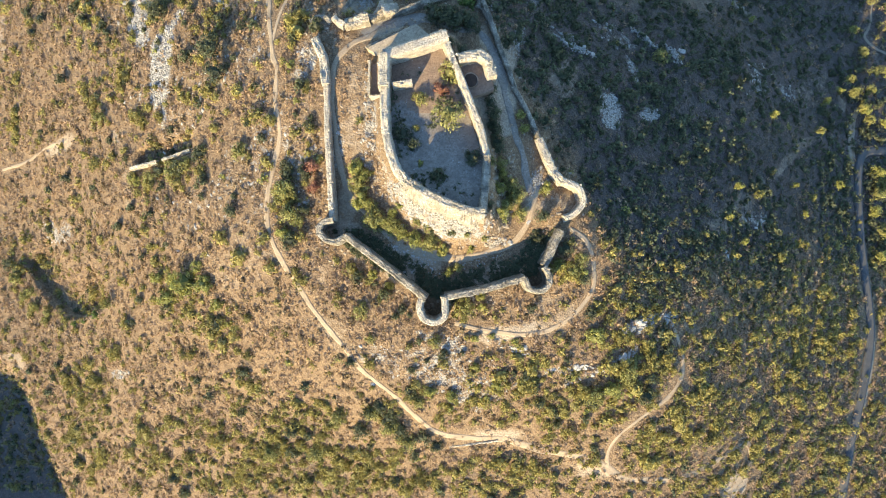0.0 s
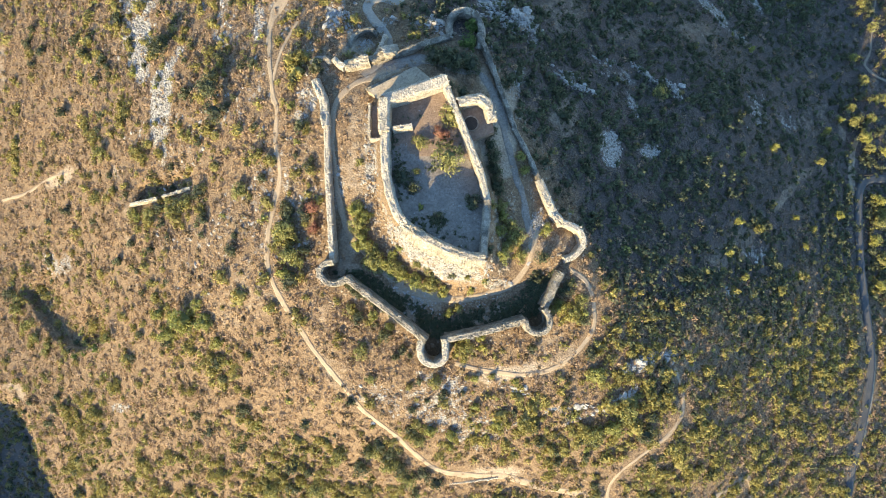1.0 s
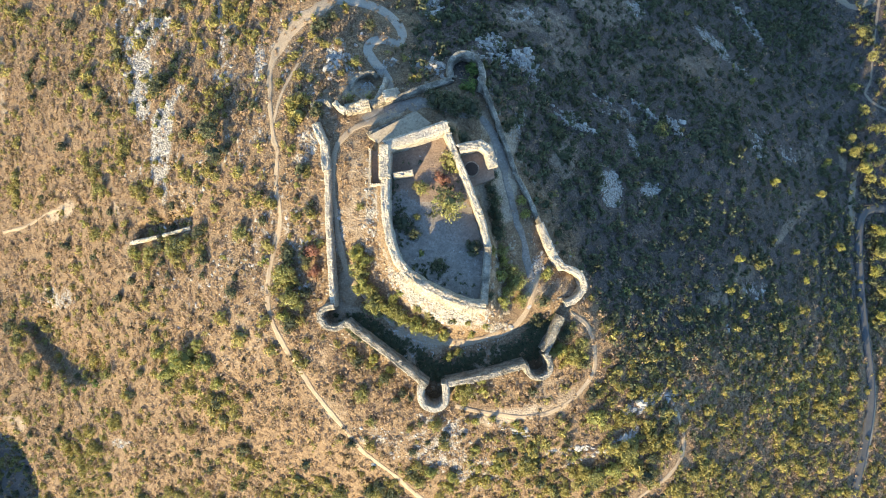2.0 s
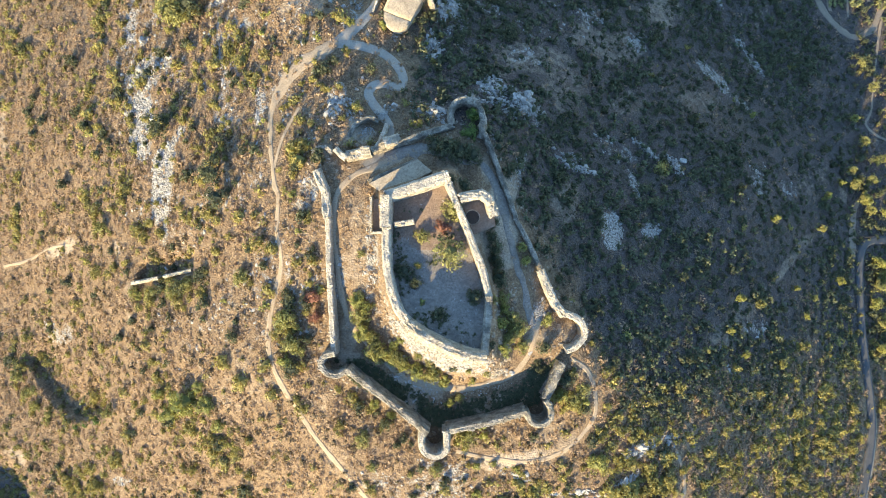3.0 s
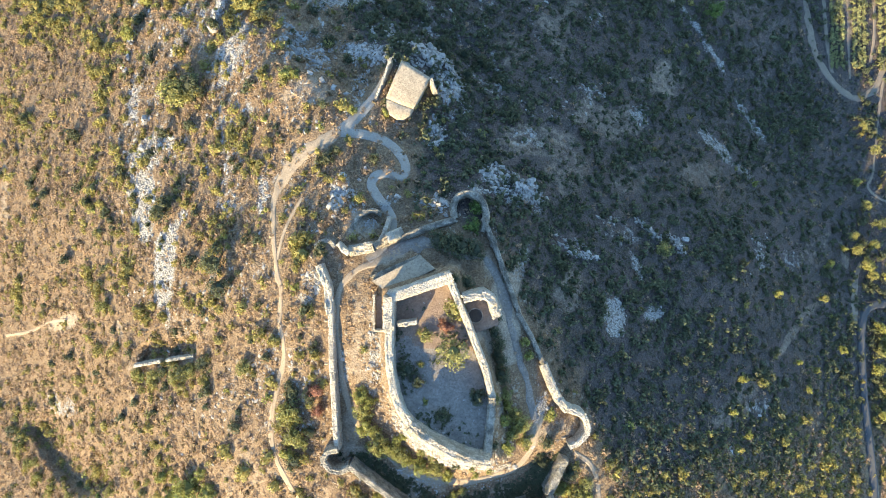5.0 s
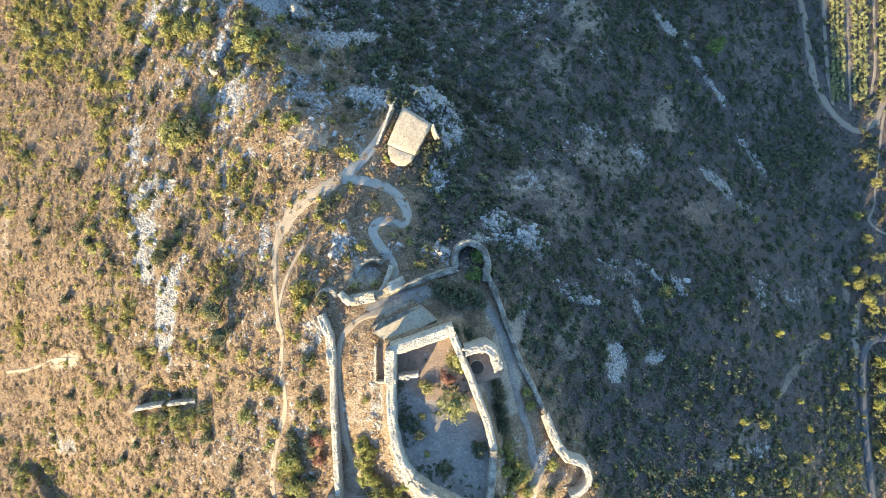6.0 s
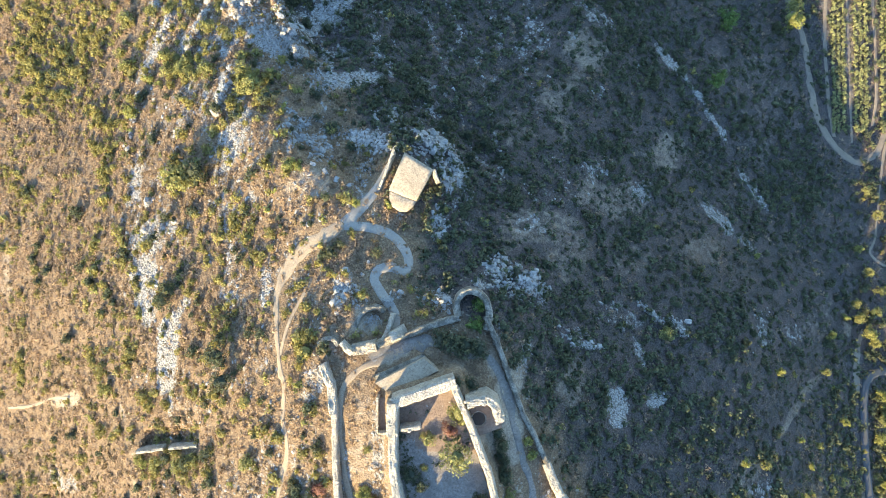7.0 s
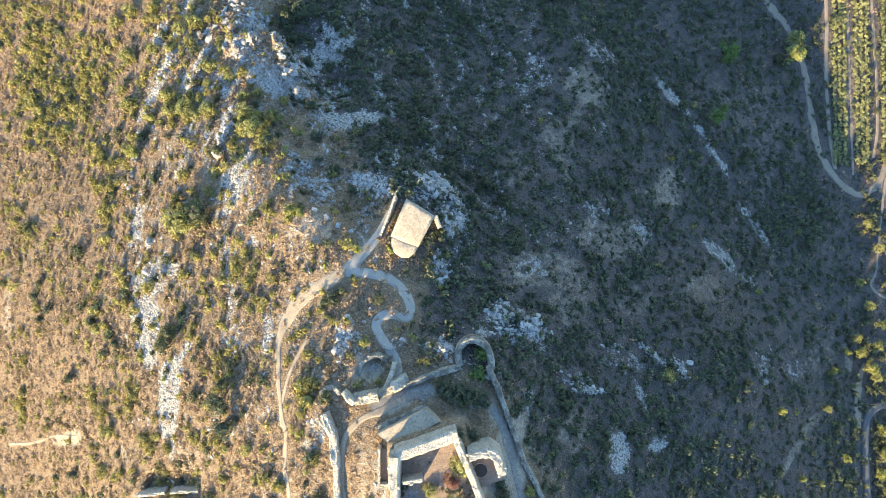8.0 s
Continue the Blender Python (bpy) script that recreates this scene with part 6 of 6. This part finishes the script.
BUSHES += [
    (-88.5, 128.8, 2.46, "O"), (-93.4, 139.4, 2.05, "O"), (-88.8, 142.1, 2.05, "O"), (-71.8, 111.6, 2.05, "O"), (-67.4, 111.1, 2.13, "O"), (-63.9, 109.8, 1.64, "O"),
    (-60.5, 110.6, 2.13, "O"), (-67.8, 136.2, 1.97, "O"), (-71.8, 134.3, 1.64, "O"), (-74.4, 129.3, 1.80, "O"), (-79.6, 129.9, 1.64, "O"), (-61.8, 123.2, 1.97, "O"),
    (-61.9, 118.1, 1.31, "O"), (-51.2, 113.8, 1.64, "O"), (-47.7, 114.4, 1.31, "O"), (-50.1, 105.8, 2.13, "O"), (-47.3, 106.7, 1.64, "Y"), (-77.9, 109.9, 1.64, "Y"),
    (-86.3, 114.7, 1.97, "O"), (-89.0, 119.1, 1.64, "O"), (-68.6, 130.4, 1.48, "O"), (-59.1, 127.7, 1.31, "O"), (-55.8, 119.6, 1.39, "O"),
]
BUSHES += [
    (-43.9, 136.8, 2.46, "E"), (-39.8, 139.1, 2.87, "E"), (-41.3, 131.4, 1.97, "E"), (-36.9, 138.9, 2.13, "E"), (-31.6, 123.5, 1.64, "E"), (-29.4, 135.1, 1.64, "E"),
    (-1.1, 95.8, 2.13, "E"), (-7.3, 104.6, 1.97, "E"), (8.6, 92.1, 1.97, "E"), (-13.4, 104.3, 2.46, "E"), (-18.4, 100.8, 1.80, "E"), (-31.9, 103.2, 1.64, "E"),
    (-27.6, 94.3, 1.80, "E"), (-22.6, 89.4, 1.48, "E"), (-37.0, 124.3, 1.64, "E"), (-34.2, 111.4, 1.80, "E"), (-16.4, 107.5, 1.64, "E"), (-11.1, 110.4, 1.97, "E"),
    (4.9, 88.3, 1.64, "E"), (-5.2, 5.4, 1.0, "O"), (1.6, 3.2, 0.9, "E"), (-8.6, 8.6, 0.9, "Y"), (4.6, 2.9, 0.8, "O"), (-2.2, 3.6, 0.8, "E"), (-95.2, -19.4, 0.95, "G"), (-92.0, -18.4, 0.8, "G"), (-87.4, -16.6, 1.2, "G"), (-99.0, -18.6, 1.0, "O"),
    (-117.0, -8.0, 1.9, "O"), (-114.0, -12.6, 1.7, "O"), (-120.0, -4.0, 1.9, "E"), (-110.0, -15.6, 1.5, "O"), (-106.0, -19.0, 1.3, "O"), (-67.5, 16.5, 1.8, "O"), (-71.5, 16.0, 1.3, "Y"), (-61.0, 17.6, 2.2, "O"), (-57.4, 18.9, 1.8, "O"),
]
TREES = [
    (-82.6, -13.6, 1.3, "O", 1.6), (-110.8, -11.4, 1.3, "O", 1.4), (-104.6, -16.8, 1.2, "O", 1.4), (-64.4, 82.7, 3.27, "O", 1.4), (-59.8, 84.3, 2.69, "E", 1.4), (-47.3, 104.0, 2.6, "O", 1.2), (-42.9, 101.6, 2.14, "E", 1.2), (-50.2, 109.4, 2.21, "O", 1.2),
    (-81.5, 101.4, 1.46, "Y", 1.6), (-67.7, 73.5, 1.22, "E", 1.6), (-70.5, 68.7, 1.36, "E", 1.5), (-50.2, 43.1, 2.72, "E", 1.25), (-48.8, 37.9, 2.33, "E", 1.1), (1.2, 25.9, 2.98, "O", 0.8),
    (107.2, 136.4, 3.3, "Y", 1.5), (108.8, 142.2, 2.6, "O", 1.4), (85.4, 136.4, 3.3, "G", 1.3), (77.4, 114.4, 2.4, "G", 1.3), (84.9, 34.4, 1.18, "Y", 2.0), (108.1, 41.7, 1.29, "Y", 2.0),
]
TREES += [
    (103.3, 32.3, 1.26, "O", 2.2), (70.5, 15.2, 1.23, "Y", 2.0), (77.2, 13.3, 1.12, "O", 2.0), (110.3, 17.7, 1.28, "Y", 2.0), (120.1, 45.8, 1.51, "O", 2.0), (128.1, 22.8, 2.18, "Y", 1.5),
    (126.4, 15.9, 1.99, "O", 1.5), (125.3, 10.9, 1.82, "Y", 1.5), (129.3, 18.6, 2.18, "O", 1.4), (124.0, 40.6, 1.68, "Y", 1.8), (125.9, 38.1, 1.52, "O", 1.6), (95.0, 9.1, 1.05, "Y", 2.0),
    (98.3, 13.9, 1.07, "O", 2.0), (67.2, 7.5, 0.94, "Y", 2.0), (71.3, 1.8, 1.08, "Y", 2.0), (131.5, 37.7, 1.71, "Y", 1.6), (84.2, -2.0, 1.14, "O", 1.8), (91.2, 16.4, 1.04, "Y", 1.8),
]

TREES += [
    (-65.6, 54.0, 1.9, "E", 1.9),
    (119.5, 49.8, 1.5, "O", 1.7), (115.6, 46.2, 1.2, "Y", 1.7), (123.4, 41.8, 1.9, "O", 1.5), (129.9, 53.4, 1.8, "O", 1.5), (134.0, 53.7, 1.7, "Y", 1.4), (126.4, 47.0, 1.9, "O", 1.5),
    (126.0, 59.0, 1.6, "O", 1.5), (131.5, 76.5, 1.5, "O", 1.5), (123.8, 66.0, 1.4, "Y", 1.5), (136.6, 68.0, 1.8, "O", 1.4), (128.6, 84.0, 1.5, "O", 1.4), (127.6, 5.0, 1.9, "O", 1.5), (126.6, -2.0, 1.7, "Y", 1.5),
]

for k, (x, y, size, key) in enumerate(BUSHES):
    bush(x, y, size, key, k)
for k, (x, y, size, key, tall) in enumerate(TREES):
    tree(x, y, size, key, k, tall)

# ---- vineyard ----
VINES = [
    [(123.8, 169.3), (123.7, 152.7), (122.9, 135.9), (121.9, 119.2), (120.6, 102.8)],
    [(125.6, 169.4), (125.3, 152.7), (124.6, 135.9), (123.6, 119.3), (122.3, 102.8)],
    [(127.2, 169.4), (126.9, 152.7), (126.3, 136.0), (125.4, 119.3), (124.1, 102.9)],
    [(131.2, 169.5), (130.6, 152.6), (130.2, 136.0), (129.3, 119.4), (128.4, 103.0)],
    [(132.9, 169.5), (132.3, 152.7), (131.8, 136.0), (131.1, 119.4), (130.1, 103.0)],
    [(134.5, 169.5), (134.1, 152.7), (133.5, 136.0), (132.7, 119.4), (131.9, 103.0)],
    [(139.9, 169.6), (139.5, 152.8), (138.8, 136.1), (138.1, 119.5), (137.4, 103.1)],
    [(141.7, 169.5), (141.3, 152.8), (140.6, 136.0), (140.1, 119.5), (139.4, 103.1)],
]


def vine_row(line, k):
    line = resample(line, 0.9)
    n = len(line)
    r = np.random.default_rng(300 + k)
    t = thing("vine_row", "row of yellowing vines in dry soil", "vines", "vine rows", (line[0][0], line[0][1], float(ground(line[0][0], line[0][1]))))
    px, py = line[:, 0] + r.normal(0, 0.25, n), line[:, 1] + r.normal(0, 0.2, n)
    leaves = scatter("leaves", SMALL, px, py, r.uniform(0.55, 0.95, n), VINE, 310 + k, -0.25, (1.0, 1.4), (0.2, 1))
    leaves.parent = t
    leaves.matrix_parent_inverse = t.matrix_world.inverted()
    for j in range(0, n, 8):
        p = part("post", POST, parent=t)
        p.matrix_parent_inverse = t.matrix_world.inverted()
        p.location = (px[j], py[j], float(ground(px[j], py[j])) + 0.7)


bm = bmesh.new()
bmesh.ops.create_cone(bm, cap_ends=True, segments=6, radius1=0.06, radius2=0.05, depth=1.8)
POST = bpy.data.meshes.new("post")
bm.to_mesh(POST)
bm.free()
POST.materials.append(BARK)
for k, line in enumerate(VINES):
    vine_row(line, k)

# ---- barrier at the lane's corner ----
barrier = thing("road_barrier", "dark metal barrier across the side lane", "barrier", at=(125.5, 30.2, 18.8), turn=4)
for px in (-1.5, 1.5):
    bm = bmesh.new()
    bmesh.ops.create_cone(bm, cap_ends=True, segments=10, radius1=0.09, radius2=0.08, depth=1.3, matrix=Matrix.Translation((px, 0, 0.5)))
    part("post", bm, BARK, barrier)
bm = bmesh.new()
bmesh.ops.create_cube(bm, size=1, matrix=Matrix.Translation((0, 0, 0.95)) @ Matrix.Diagonal((3.2, 0.3, 0.25, 1)))
bmesh.ops.bevel(bm, geom=bm.edges[:], offset=0.03, segments=2, affect="EDGES")
part("rail", bm, PIT_SHADE_RAIL, barrier)
